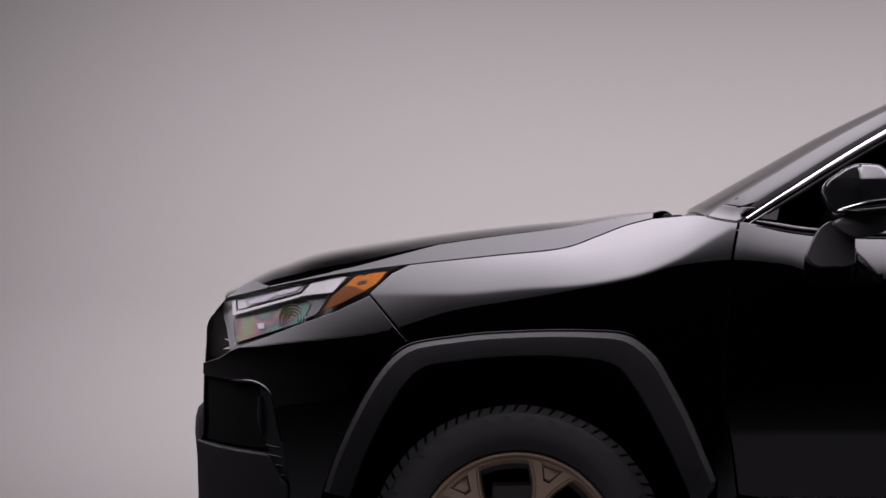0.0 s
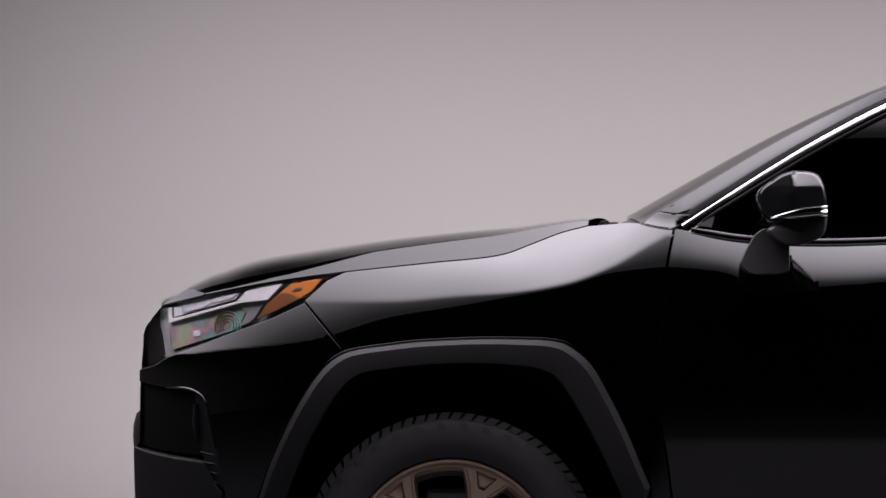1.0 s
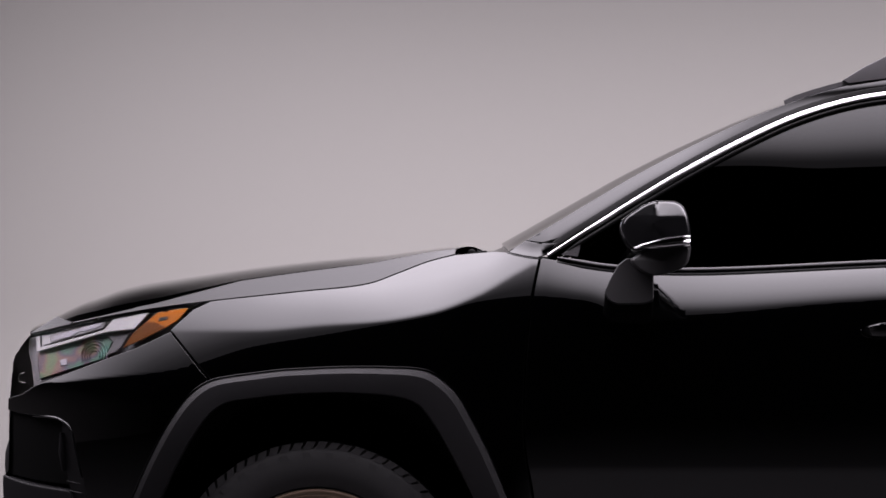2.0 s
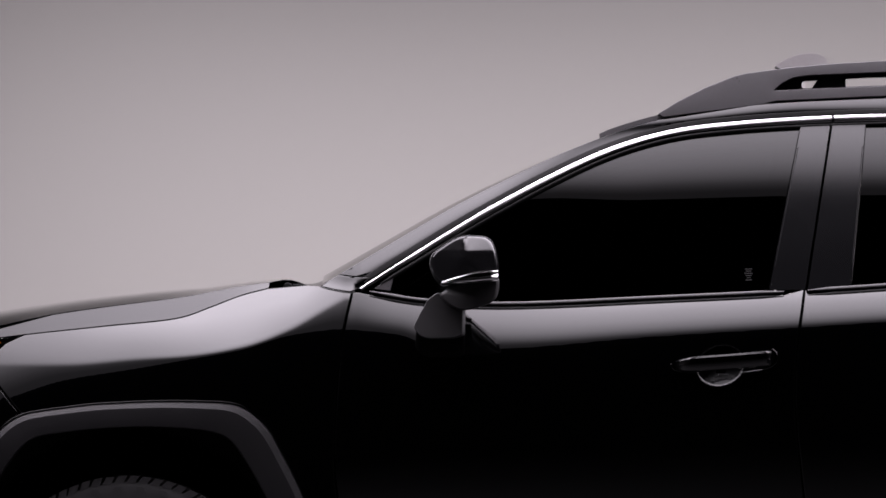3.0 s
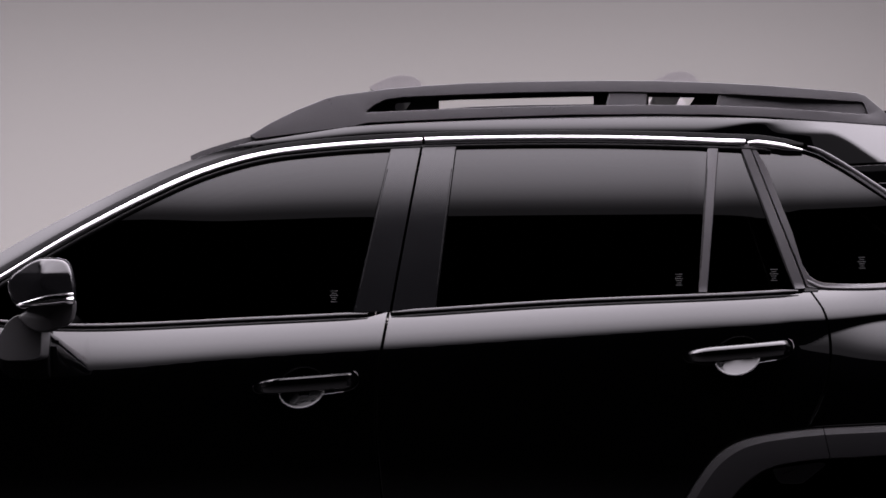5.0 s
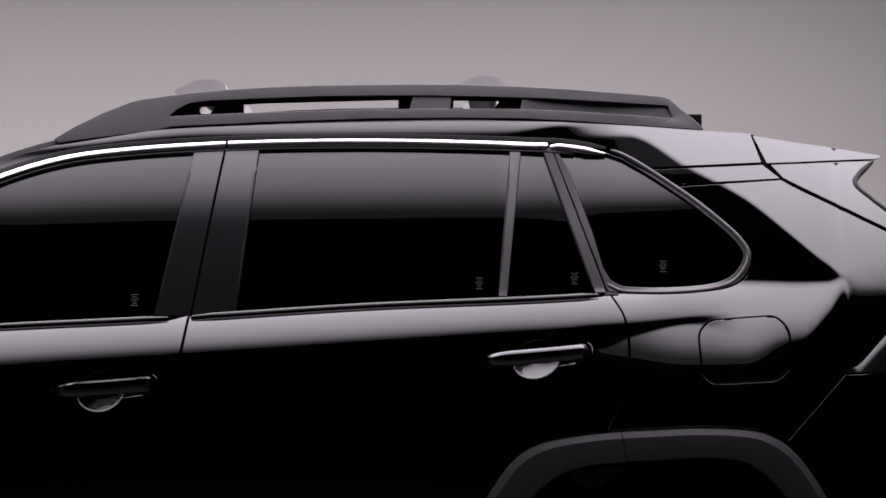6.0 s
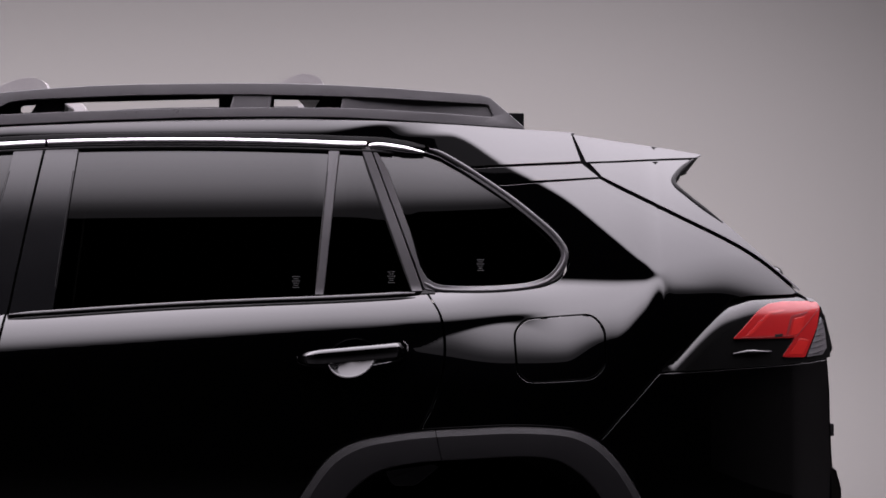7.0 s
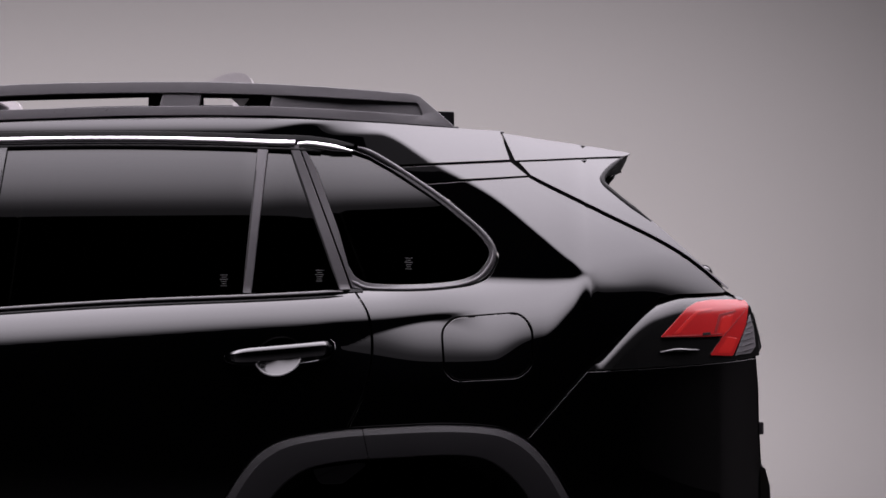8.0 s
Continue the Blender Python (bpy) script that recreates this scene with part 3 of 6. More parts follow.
def plate(name, outline, y0, y1, mat, parent, label="", holes=(), bevel=0.003, far=False, seg=2, smooth=False):
    """A slab cut to an outline (x, z) between two depths."""
    out = []
    for mirror in ((False, True) if far else (False,)):
        bm = bmesh.new()
        loops = [[tuple(p) for p in outline], *[[tuple(p) for p in h] for h in holes]]
        pts, cons, k = [], [], 0
        for l in loops:
            pts += l
            cons += [(k + j, k + (j + 1) % len(l)) for j in range(len(l))]
            k += len(l)
        res = mathutils.geometry.delaunay_2d_cdt([Vector(p) for p in pts], cons, [], 0, 1e-6)
        q = np.array([tuple(v) for v in res[0]])
        tri = [f for f in res[2] if len(f) == 3]
        cen = np.array([q[list(f)].mean(0) for f in tri])
        ok = inside(loops[0], cen)
        for h in loops[1:]:
            ok &= ~inside(h, cen)
        vs = [bm.verts.new((p[0], WIDE - y0 if mirror else y0, p[1])) for p in q]
        fs = [bm.faces.new([vs[i] for i in f]) for f, o in zip(tri, ok) if o]
        bmesh.ops.dissolve_limit(bm, angle_limit=.01, verts=bm.verts, edges=bm.edges)
        ext = bmesh.ops.extrude_face_region(bm, geom=list(bm.faces))
        for v in [g for g in ext["geom"] if isinstance(g, bmesh.types.BMVert)]:
            v.co.y = WIDE - y1 if mirror else y1
        bmesh.ops.recalc_face_normals(bm, faces=bm.faces)
        if bevel:
            sharp = [e for e in bm.edges if len(e.link_faces) == 2 and e.calc_face_angle(0) > .6]
            bmesh.ops.bevel(bm, geom=sharp, offset=bevel, segments=seg, affect="EDGES", profile=.6, clamp_overlap=True)
        ob = from_bm(name, bm, mat, parent, label, smooth=smooth)
        if smooth:
            ob.data.set_sharp_from_angle(angle=radians(50))
        out.append(ob)
    return out


def thing(name, label, category, group="", kind="", place=(0, 0, 0)):
    ob = new(name)
    ob.location = place
    ob.empty_display_size = .1
    return tagged(ob, label, category, group, kind)


# ---- the studio ----
def studio():
    # floor with the sweep of the cyclorama behind the car
    X0, X1, Y0, Y1, TOP = -7.5, 12.0, -14.0, 13.45, 7.0
    low = .0055       # tyres stand on it
    make("floor", [(X0, Y0, low), (X1, Y0, low), (X1, 5.0, low), (X0, 5.0, low), (X0, Y0, -.2), (X1, Y0, -.2), (X1, 5.0, -.2), (X0, 5.0, -.2)],
         [(0, 1, 2, 3), (7, 6, 5, 4), (0, 4, 5, 1), (1, 5, 6, 2), (2, 6, 7, 3), (3, 7, 4, 0)], FLOORD, smooth=False)
    tagged(bpy.data.objects["floor"], "grey matte painted studio floor under the car", "floor", kind="structure")
    r, far = 1.2, 13.2
    prof = [(5.0, low), (far - r, low)] + [(far - r + r * math.sin(a), r - r * math.cos(a)) for a in np.linspace(0, math.pi / 2, 28)[1:]] + [(far, 3.2), (far, 4.6), (far, 6.8)]
    ring = prof + [(far + .25, 6.8), (far + .25, -.2), (5.0, -.2)]
    rows = [[(x, p[0], p[1]) for p in ring] for x in np.linspace(X0, X1, 12)]
    ob = loft("cyclorama", rows, WALLG, None, closed=True, caps=True)[0]
    tagged(ob, "pale warm grey seamless cyclorama wall sweeping into the floor", "backdrop", kind="structure")
    for nm, x in (("wall_west", X0 - .2), ("wall_east", X1)):
        tagged(box(nm, (x, Y0, -.2), (x + .2, Y1, TOP), ENDW, bevel=0), "mid warm grey painted studio end wall", "wall", kind="structure")
    tagged(box("wall_south", (X0, Y0 - .2, -.2), (X1, Y0, TOP), STUDIO, bevel=0), "black draped studio wall", "wall", kind="structure")
    tagged(box("ceiling", (X0, Y0, TOP), (X1, Y1, TOP + .2), STUDIO, bevel=0), "black studio ceiling above the lights", "ceiling", kind="structure")
    # overhead softbox: frame, cloth and hangers
    sb = thing("softbox", "wide overhead softbox with white diffusion cloth hung above the car", "studio light", place=(0, 0, 0))
    x0, x1, y0, y1, z = BOX_X0, BOX_X1, BOX_FRONT, BOX_BACK, BOX_Z
    n = 12
    vs = [(x0 + (x1 - x0) * i / n, y0 + (y1 - y0) * j / n, z) for j in range(n + 1) for i in range(n + 1)]
    fs = [(j * (n + 1) + i, (j + 1) * (n + 1) + i, (j + 1) * (n + 1) + i + 1, j * (n + 1) + i + 1) for j in range(n) for i in range(n)]
    make("diffusion_cloth", vs, fs, CLOTH, sb, "glowing white diffusion cloth", smooth=False)
    for lo, hi in (((x0 - .06, y0 - .06, z), (x1 + .06, y0, z + .5)), ((x0 - .06, y1, z), (x1 + .06, y1 + .06, z + .5)),
                   ((x0 - .06, y0, z), (x0, y1, z + .5)), ((x1, y0, z), (x1 + .06, y1, z + .5))):
        box("side_panel", lo, hi, STUDIO, sb, bevel=.01)
    box("top_panel", (x0, y0, z + .46), (x1, y1, z + .5), STUDIO, sb, bevel=.005)
    for x in (x0 + .6, x1 - .6):
        for y in (y0 + .4, y1 - .4):
            box("hanger", (x - .02, y - .02, z + .5), (x + .02, y + .02, 7.0), STEEL, sb, bevel=.004)


studio()


# ---- the car: outlines in (x, z) along its side; x runs from nose to tail, the front axle near 0 ----
HOOD_EDGE = [(-0.74, 0.968), (-0.594, 1.0), (-0.439, 1.029), (-0.27, 1.052), (-0.074, 1.073), (0.102, 1.093), (0.172, 1.118), (0.242, 1.145), (0.306, 1.162)]
BELT = [(0.516, 1.15), (0.663, 1.126), (0.854, 1.115), (1.259, 1.132), (1.582, 1.145), (1.995, 1.172), (2.402, 1.188), (2.58, 1.201)]
GLASS_LOW = [(0.549, 1.156), (0.664, 1.136), (0.854, 1.126), (1.259, 1.142), (1.583, 1.158), (1.996, 1.184), (2.403, 1.201), (2.57, 1.21)]
CHROME_LINE = [(0.528, 1.157), (0.644, 1.230), (0.762, 1.303), (0.85, 1.355), (0.988, 1.431), (1.129, 1.498), (1.27, 1.541), (1.42, 1.561), (1.64, 1.575), (1.85, 1.580), (2.05, 1.580), (2.2, 1.577), (2.346, 1.572), (2.473, 1.565), (2.561, 1.551)]
CANT = [(0.433, 1.166), (0.59, 1.262), (0.75, 1.358), (0.9, 1.438), (1.05, 1.509), (1.2, 1.564), (1.35, 1.598), (1.5, 1.615), (1.75, 1.627), (2.0, 1.633), (2.25, 1.635), (2.5, 1.630), (2.7, 1.622), (2.935, 1.610)]
B_FRONT = [(1.5775, 1.557), (1.493, 1.156)]
B_MID = [(1.6515, 1.566), (1.5805, 1.156)]
B_REAR = [(1.733, 1.56), (1.687, 1.164)]
DOOR_GAP = [(1.576, 1.155), (1.568, 1.11), (1.559, 1.059), (1.551, 0.988), (1.548, 0.91), (1.552, 0.831), (1.56, 0.752)]
DIV_A = [(2.336, 1.557), (2.308, 1.202)]
DIV_B = [(2.361, 1.557), (2.328, 1.202)]
DIV_C = [(2.413, 1.562), (2.536, 1.209)]
DIV_D = [(2.4325, 1.566), (2.5595, 1.2165)]
Q_GLASS = [(2.450, 1.553), (2.544, 1.554), (2.586, 1.545), (2.727, 1.456), (2.811, 1.392), (2.879, 1.329), (2.895, 1.297), (2.872, 1.255), (2.836, 1.235), (2.753, 1.223), (2.624, 1.222), (2.593, 1.2265), (2.570, 1.240), (2.554, 1.267), (2.531, 1.350), (2.476, 1.505)]
REAR_GAP = [(2.571, 1.205), (2.603, 1.152), (2.614, 1.086), (2.611, 1.034), (2.593, 0.964), (2.558, 0.89)]
SEAM_F = [(-0.316, 1.03), (-0.369, 0.98), (-0.267, 0.866)]
DOOR_F = [(0.508, 1.15), (0.488, 1.053), (0.472, 0.876), (0.471, 0.72), (0.488, 0.614), (0.502, 0.503)]
FLARE_OUT = [(-0.468, 0.523), (-0.445, 0.594), (-0.405, 0.684), (-0.365, 0.760), (-0.326, 0.817), (-0.293, 0.849), (-0.263, 0.865), (-0.221, 0.874), (-0.168, 0.881), (-0.102, 0.889), (-0.036, 0.893), (0.03, 0.896), (0.096, 0.897), (0.162, 0.896), (0.212, 0.894), (0.248, 0.887), (0.281, 0.867), (0.315, 0.835), (0.348, 0.778), (0.378, 0.722), (0.404, 0.666), (0.427, 0.610), (0.445, 0.569), (0.451, 0.549)]
FLARE_IN = [(-0.408, 0.510), (-0.378, 0.591), (-0.345, 0.663), (-0.299, 0.744), (-0.260, 0.794), (-0.227, 0.815), (-0.168, 0.825), (-0.076, 0.835), (0.03, 0.839), (0.136, 0.834), (0.188, 0.826), (0.221, 0.812), (0.261, 0.762), (0.314, 0.671), (0.360, 0.580), (0.388, 0.512)]
RFLARE_OUT = [(2.259, 0.704), (2.301, 0.776), (2.341, 0.826), (2.381, 0.854), (2.420, 0.868), (2.486, 0.880), (2.577, 0.890), (2.671, 0.895), (2.778, 0.899), (2.870, 0.896), (2.923, 0.889), (2.969, 0.870), (3.002, 0.843), (3.041, 0.795), (3.080, 0.728)]
RFLARE_IN = [(2.372, 0.716), (2.408, 0.759), (2.447, 0.788), (2.486, 0.804), (2.565, 0.817), (2.671, 0.823), (2.778, 0.829), (2.844, 0.827), (2.883, 0.819), (2.922, 0.796), (2.955, 0.766), (2.981, 0.730)]
LENS = [(-.7375, .961), (-.7395, .940), (-.736, .916), (-.723, .889), (-.7045, .850), (-.661, .868), (-.573, .897), (-.490, .927), (-.423, .960), (-.376, .984), (-.345, 1.006), (-.322, 1.028), (-.275, 1.049), (-.385, 1.032), (-.515, 1.008), (-.608, .991), (-.694, .972)]
AMBER = [(-.398, 1.022), (-.371, 1.0265), (-.3235, 1.033), (-.3484, 1.0034), (-.3761, .986), (-.4307, .9595), (-.475, .9395), (-.4532, .9725), (-.4217, 1.0018)]
LAMP_BAR = [(-.7215, .957), (-.7077, .960), (-.7037, .9331), (-.6715, .940), (-.5317, .978), (-.5077, 1.005), (-.416, 1.0245), (-.4536, .982), (-.520, .9745), (-.7145, .920)]
LAMP_UP = [(-.7042, .960), (-.677, .9655), (-.5176, 1.006), (-.5349, .983), (-.6673, .945), (-.7015, .9355)]
LAMP_LOW = [(-.7145, .916), (-.5297, .970), (-.508, .9535), (-.5235, .9123), (-.6162, .8825), (-.699, .8555), (-.709, .88)]
FUEL = [(2.777, 1.116), (2.804, 1.145), (2.966, 1.157), (2.996, 1.124), (2.994, 1.033), (2.963, 1.004), (2.811, 0.996), (2.784, 1.019)]
TAIL_LINE = [(2.997, 1.489), (3.154, 1.406), (3.361, 1.298), (3.487, 1.203)]
GATE_SIDE = [(3.492, 1.211), (3.434, 1.255), (3.296, 1.378), (3.215, 1.444), (3.182, 1.479), (3.192, 1.499), (3.237, 1.538)]
TLAMP = [(3.122, 1.023), (3.306, 1.19), (3.35, 1.195), (3.486, 1.196), (3.547, 1.178), (3.557, 1.132), (3.556, 1.075), (3.546, 1.034)]
TRED = [(3.298, 1.097), (3.369, 1.165), (3.396, 1.178), (3.436, 1.183), (3.512, 1.181), (3.545, 1.177), (3.554, 1.163), (3.540, 1.116), (3.494, 1.044), (3.426, 1.050), (3.466, 1.094)]
HANDLE_F = [(1.269, 0.979), (1.282, 0.99), (1.498, 1.009), (1.506, 0.999), (1.498, 0.981), (1.38, 0.97), (1.275, 0.961)]
HANDLE_R = [(2.276, 1.045), (2.315, 1.071), (2.486, 1.086), (2.525, 1.084), (2.537, 1.066), (2.512, 1.042), (2.282, 1.027)]
AXLE_F, AXLE_R, HUB_Z = -0.017, 2.678, 0.362

chrome_line = smooth_line(CHROME_LINE)
cant_line = smooth_line(CANT)
belt_line = smooth_line(BELT)
glass_low = smooth_line(GLASS_LOW)
car = thing("suv", "glossy black compact SUV with grey cladding and bronze wheels", "car")


def between(line, x0, x1):
    return [p for p in line if x0 < p[0] < x1]


def at_x(line, x):
    a = np.array(line)
    return np.array((x, np.interp(x, a[:, 0], a[:, 1])))


def cross(line, a, b):
    """Where the segment a-b, seen as x over z, meets the line."""
    a, b = np.array(a, float), np.array(b, float)
    best = min(np.linspace(-.3, 1.3, 321), key=lambda t: abs((a + (b - a) * t)[1] - at_x(line, (a + (b - a) * t)[0])[1]))
    return a + (b - a) * best


GAP = 0.0025


def body_panels():
    fo, ro = smooth_line(FLARE_OUT), smooth_line(RFLARE_OUT)
    # front wings
    top = [np.array(p) - (0, .0042) for p in smooth_line(HOOD_EDGE, 14) if p[0] > -.272]
    door_f = smooth_line(DOOR_F)
    arch = [p for p in fo if p[0] > -.262]
    arch = [q - (0, 0) for q in arch]
    wing = [SEAM_F[2] + np.array((.004, .002)), *arch[0:], (.45, .50), *[p - (GAP, 0) for p in reversed(door_f)], (.44, 1.163), (.40, 1.166), *reversed(top)]
    wing += [(-.312, 1.028), (-.363, .981)]
    panel("front_wing", wing, PAINT, car, step=.006, label="glossy black front wing with a sharp shoulder crease")
    # front doors
    gap = smooth_line(DOOR_GAP) + [np.array((1.57, .66)), np.array((1.585, .50))]
    bl = between(belt_line, DOOR_F[0][0] + .004, DOOR_GAP[0][0] - .004)
    cup_f = [(1.376 + .056 * math.cos(a), .982 + .048 * math.sin(a) + .006 * math.cos(a)) for a in np.linspace(0, 2 * math.pi, 28, endpoint=False)]
    cup_r = [(2.396 + .056 * math.cos(a), 1.056 + .046 * math.sin(a) + .006 * math.cos(a)) for a in np.linspace(0, 2 * math.pi, 28, endpoint=False)]
    fd = [p + (GAP, 0) for p in door_f[::-1]] + bl + [p - (GAP, 0) for p in gap]
    doors_f = panel("front_door", fd[::-1], PAINT, car, holes=[cup_f], step=.009, label="glossy black front door reflecting the softbox along its shoulder")
    # rear doors
    rg = smooth_line(REAR_GAP)
    bl2 = between(belt_line, DOOR_GAP[0][0] + .004, REAR_GAP[0][0] - .004)
    rear_arch = [p for p in ro if p[0] < REAR_GAP[-1][0]]
    rd = [p + (GAP, 0) for p in gap[::-1]] + bl2 + [p - (GAP, 0) for p in rg] + rear_arch[::-1] + [np.array((2.20, .60)), np.array((2.15, .50))]
    doors_r = panel("rear_door", rd[::-1], PAINT, car, holes=[cup_r], step=.009, label="glossy black rear door")
    # quarter panels with the fuel flap cut out of the near one
    qo = [(2.60, 1.206), (2.70, 1.205), (2.78, 1.209), (2.86, 1.221), (2.898, 1.243), (2.918, 1.296), (2.898, 1.341), (2.826, 1.407), (2.735, 1.471)]
    qp = [p + (GAP, 0) for p in rg[::-1]] + smooth_line(qo) + [(2.74, 1.4685), (2.994, 1.4865)]
    qp += [p - (.003, .004) for p in smooth_line(TAIL_LINE)][1:] + [(3.47, 1.199), (3.35, 1.198), (3.302, 1.192), (3.118, 1.025), (2.985, .876)]
    qp += [p for p in ro[::-1] if REAR_GAP[-1][0] < p[0] < 2.97]
    flap = rounded(FUEL, .03, 5)
    quarter = panel("quarter_panel", qp[::-1], PAINT, car, step=.006, lip=.0007, holes=[flap], label="glossy black quarter panel with a kinked shoulder")
    flap_in = rounded([(p[0] + (.0035 if p[0] < 2.89 else -.0035), p[1] + (.0035 if p[1] < 1.08 else -.0035)) for p in FUEL], .028, 5)
    panel("fuel_flap", flap_in, PAINT, quarter[0], far=quarter[1], step=.009)
    # narrow garnish between the two gaps of the rear pillar
    panel("pillar_garnish", [(2.652, 1.510), (2.724, 1.4745), (2.991, 1.4915), (2.950, 1.5265)], PAINT, car, step=.004, lip=.0004)
    # roof side: windscreen pillar, cant rail and rear pillar top
    up = [p for p in offset_line(chrome_line, .022)]
    rs = [np.array((.447, 1.170))] + [p for p in up if p[0] > .545] + [np.array((2.600, 1.545)), np.array((2.648, 1.5165)), np.array((2.948, 1.5335)), np.array((2.925, 1.609))]
    rs += [p for p in cant_line[::-1] if .47 < p[0] < 2.92]
    panel("roof_side", rs[::-1], PAINT, car, step=.008, lip=.0004, label="glossy black windscreen pillar and roof side")
    panel("pillar_foot", [(.434, 1.1645), (.467, 1.157), (.502, 1.152), (.520, 1.158), (.548, 1.185), (.507, 1.186), (.473, 1.191)], PAINT, car, off=-.002, step=.006, label="small black foot of the windscreen pillar")
    strip("pillar_foot_seam", smooth_line([(.430, 1.1625), (.467, 1.1545), (.503, 1.1495), (.516, 1.152)]), .005, .0012, SEAL, car, "black seam under the pillar foot", n=5)
    strip("pillar_foot_seam", smooth_line([(.474, 1.1935), (.507, 1.1885), (.550, 1.1875)]), .003, .0024, SEAL, car, n=5)
    # inner sheet of the rear pillar, behind its gaps
    panel("inner_pillar", [(2.64, 1.560), (2.90, 1.585), (3.12, 1.560), (3.16, 1.548), (3.06, 1.500), (3.06, 1.465), (3.22, 1.375), (3.44, 1.222), (3.36, 1.20), (2.96, 1.22), (2.955, 1.30), (2.86, 1.42), (2.72, 1.51)], INNER, car, off=.027, step=.03, depth=.01)
    return doors_f, doors_r, quarter, cup_f, cup_r


doors_f, doors_r, quarter, cup_f, cup_r = body_panels()


def shell():
    """Dark inner walls, wheel houses and floor pan that close the body behind its gaps."""
    def well(cx):
        return [(cx + .43 * math.cos(a), .36 + .46 * math.sin(a)) for a in np.linspace(math.pi, 0, 15)]
    out = [(-.50, .32)] + well(AXLE_F)[0:] + [(.55, .30), (2.1, .30)] + well(AXLE_R) + [(3.30, .32), (3.36, 1.12), (2.9, 1.14), (2.55, 1.15), (1.6, 1.11), (.8, 1.07), (.50, 1.13), (.25, 1.11), (.05, 1.06), (-.25, 1.035), (-.40, .985), (-.48, .92), (-.55, .86)]
    panel("inner_wall", out, INNER, car, off=.05, step=.05, depth=.03)
    rows = []
    for y in (.10, .5, MID, WIDE - .5, WIDE - .10):
        rows.append([(-.55, y, .30), (.6, y, .26), (2.0, y, .26), (3.3, y, .32)])
    loft("floor_pan", rows, INNER, car)
    for cx in (AXLE_F, AXLE_R):
        for m in (False, True):
            arc = [(cx + .43 * math.cos(a), .36 + .46 * math.sin(a)) for a in np.linspace(math.pi * 1.04, -math.pi * .04, 25)]
            rows = [[(p[0], y, p[1]) for p in arc] for y in (.055, .45)]
            rows.append([(cx + (p[0] - cx) * .3, .46, .36 + (p[1] - .36) * .3) for p in arc])
            rows.append([(cx, .46, .36) for p in arc])
            loft("wheel_house", rows, INNER, car, "black wheel housing", mirror=m)


shell()


def arched_flare(name, outer, inner, label, seam=None):
    """Wide plastic wheel-arch flare: chamfered outer edge, flat face, lip turned into the arch."""
    o, i = smooth_line(outer, 8), smooth_line(inner, 8)

    def even(l, n=72):
        l = np.array(l)
        d = np.r_[0, np.cumsum(np.linalg.norm(np.diff(l, axis=0), axis=1))]
        q = np.linspace(0, d[-1], n)
        return np.stack([np.interp(q, d, l[:, 0]), np.interp(q, d, l[:, 1])], 1)
    o, i = even(o), even(i)
    ranges = [(0, 72)] if seam is None else [(0, seam), (seam, 72)]
    for a, b in ranges:
        rows = []
        for k in range(a, b):
            s = 0.0
            if seam is not None and k in (seam - 1, seam):
                s = .45 if k == seam - 1 else -.45
            k2 = min(71, max(0, k + s))
            P = o[int(k2)] * (1 - k2 % 1) + o[min(71, int(k2) + 1)] * (k2 % 1)
            Q = i[int(k2)] * (1 - k2 % 1) + i[min(71, int(k2) + 1)] * (k2 % 1)
            y0 = float(side(*P))
            fac = [(.0, .030), (.035, .006), (.035, -.008), (.05, -.0125), (.06, -.0130), (.20, -.0190), (.22, -.0200), (.60, -.025), (.955, -.0265), (.985, -.024), (1.0, -.014), (1.01, .05)]
            rows.append([(P[0] + (Q[0] - P[0]) * w, y0 + d, P[1] + (Q[1] - P[1]) * w) for w, d in fac])
        for ob in loft(name, rows, CLAD, car, label, both=True):
            ob.data.set_sharp_from_angle(angle=radians(14))


arched_flare("wheel_arch_flare", FLARE_OUT + [(.42, .50), (.40, .40)], FLARE_IN + [(.41, .42), (.40, .395)], "grained dark grey plastic wheel arch flare")
arched_flare("wheel_arch_flare", [(2.20, .40), (2.21, .55)] + RFLARE_OUT + [(3.14, .60), (3.17, .45)], [(2.255, .40), (2.28, .50), (2.33, .62)] + RFLARE_IN + [(3.05, .56), (3.09, .44)],
             "grained dark grey plastic wheel arch flare", seam=33)


def arch_lip(line):
    strip("arch_lip", offset_line(smooth_line(line), .0022), .0024, .0012, PAINT, car, "thin rolled wheel arch edge", n=5)


arch_lip(FLARE_OUT)
arch_lip(RFLARE_OUT)
panel("arch_liner", rounded([(2.476, .7915), (2.588, .808), (2.602, .802), (2.545, .757), (2.498, .756), (2.485, .768)], .006), CLAD, car, off=.030, depth=.02, lip=.002, label="fold of the grey arch liner")


def sills():
    rows = []
    for x in np.linspace(.40, 2.22, 24):
        y = float(side(x, .50))
        rows.append([(x, y - .004, .505), (x, y - .012, .495), (x, y - .012, .40), (x, y + .02, .30), (x, y + .10, .26)])
    loft("sill_cladding", rows, CLAD, car, "grained dark grey sill cladding", both=True)


sills()


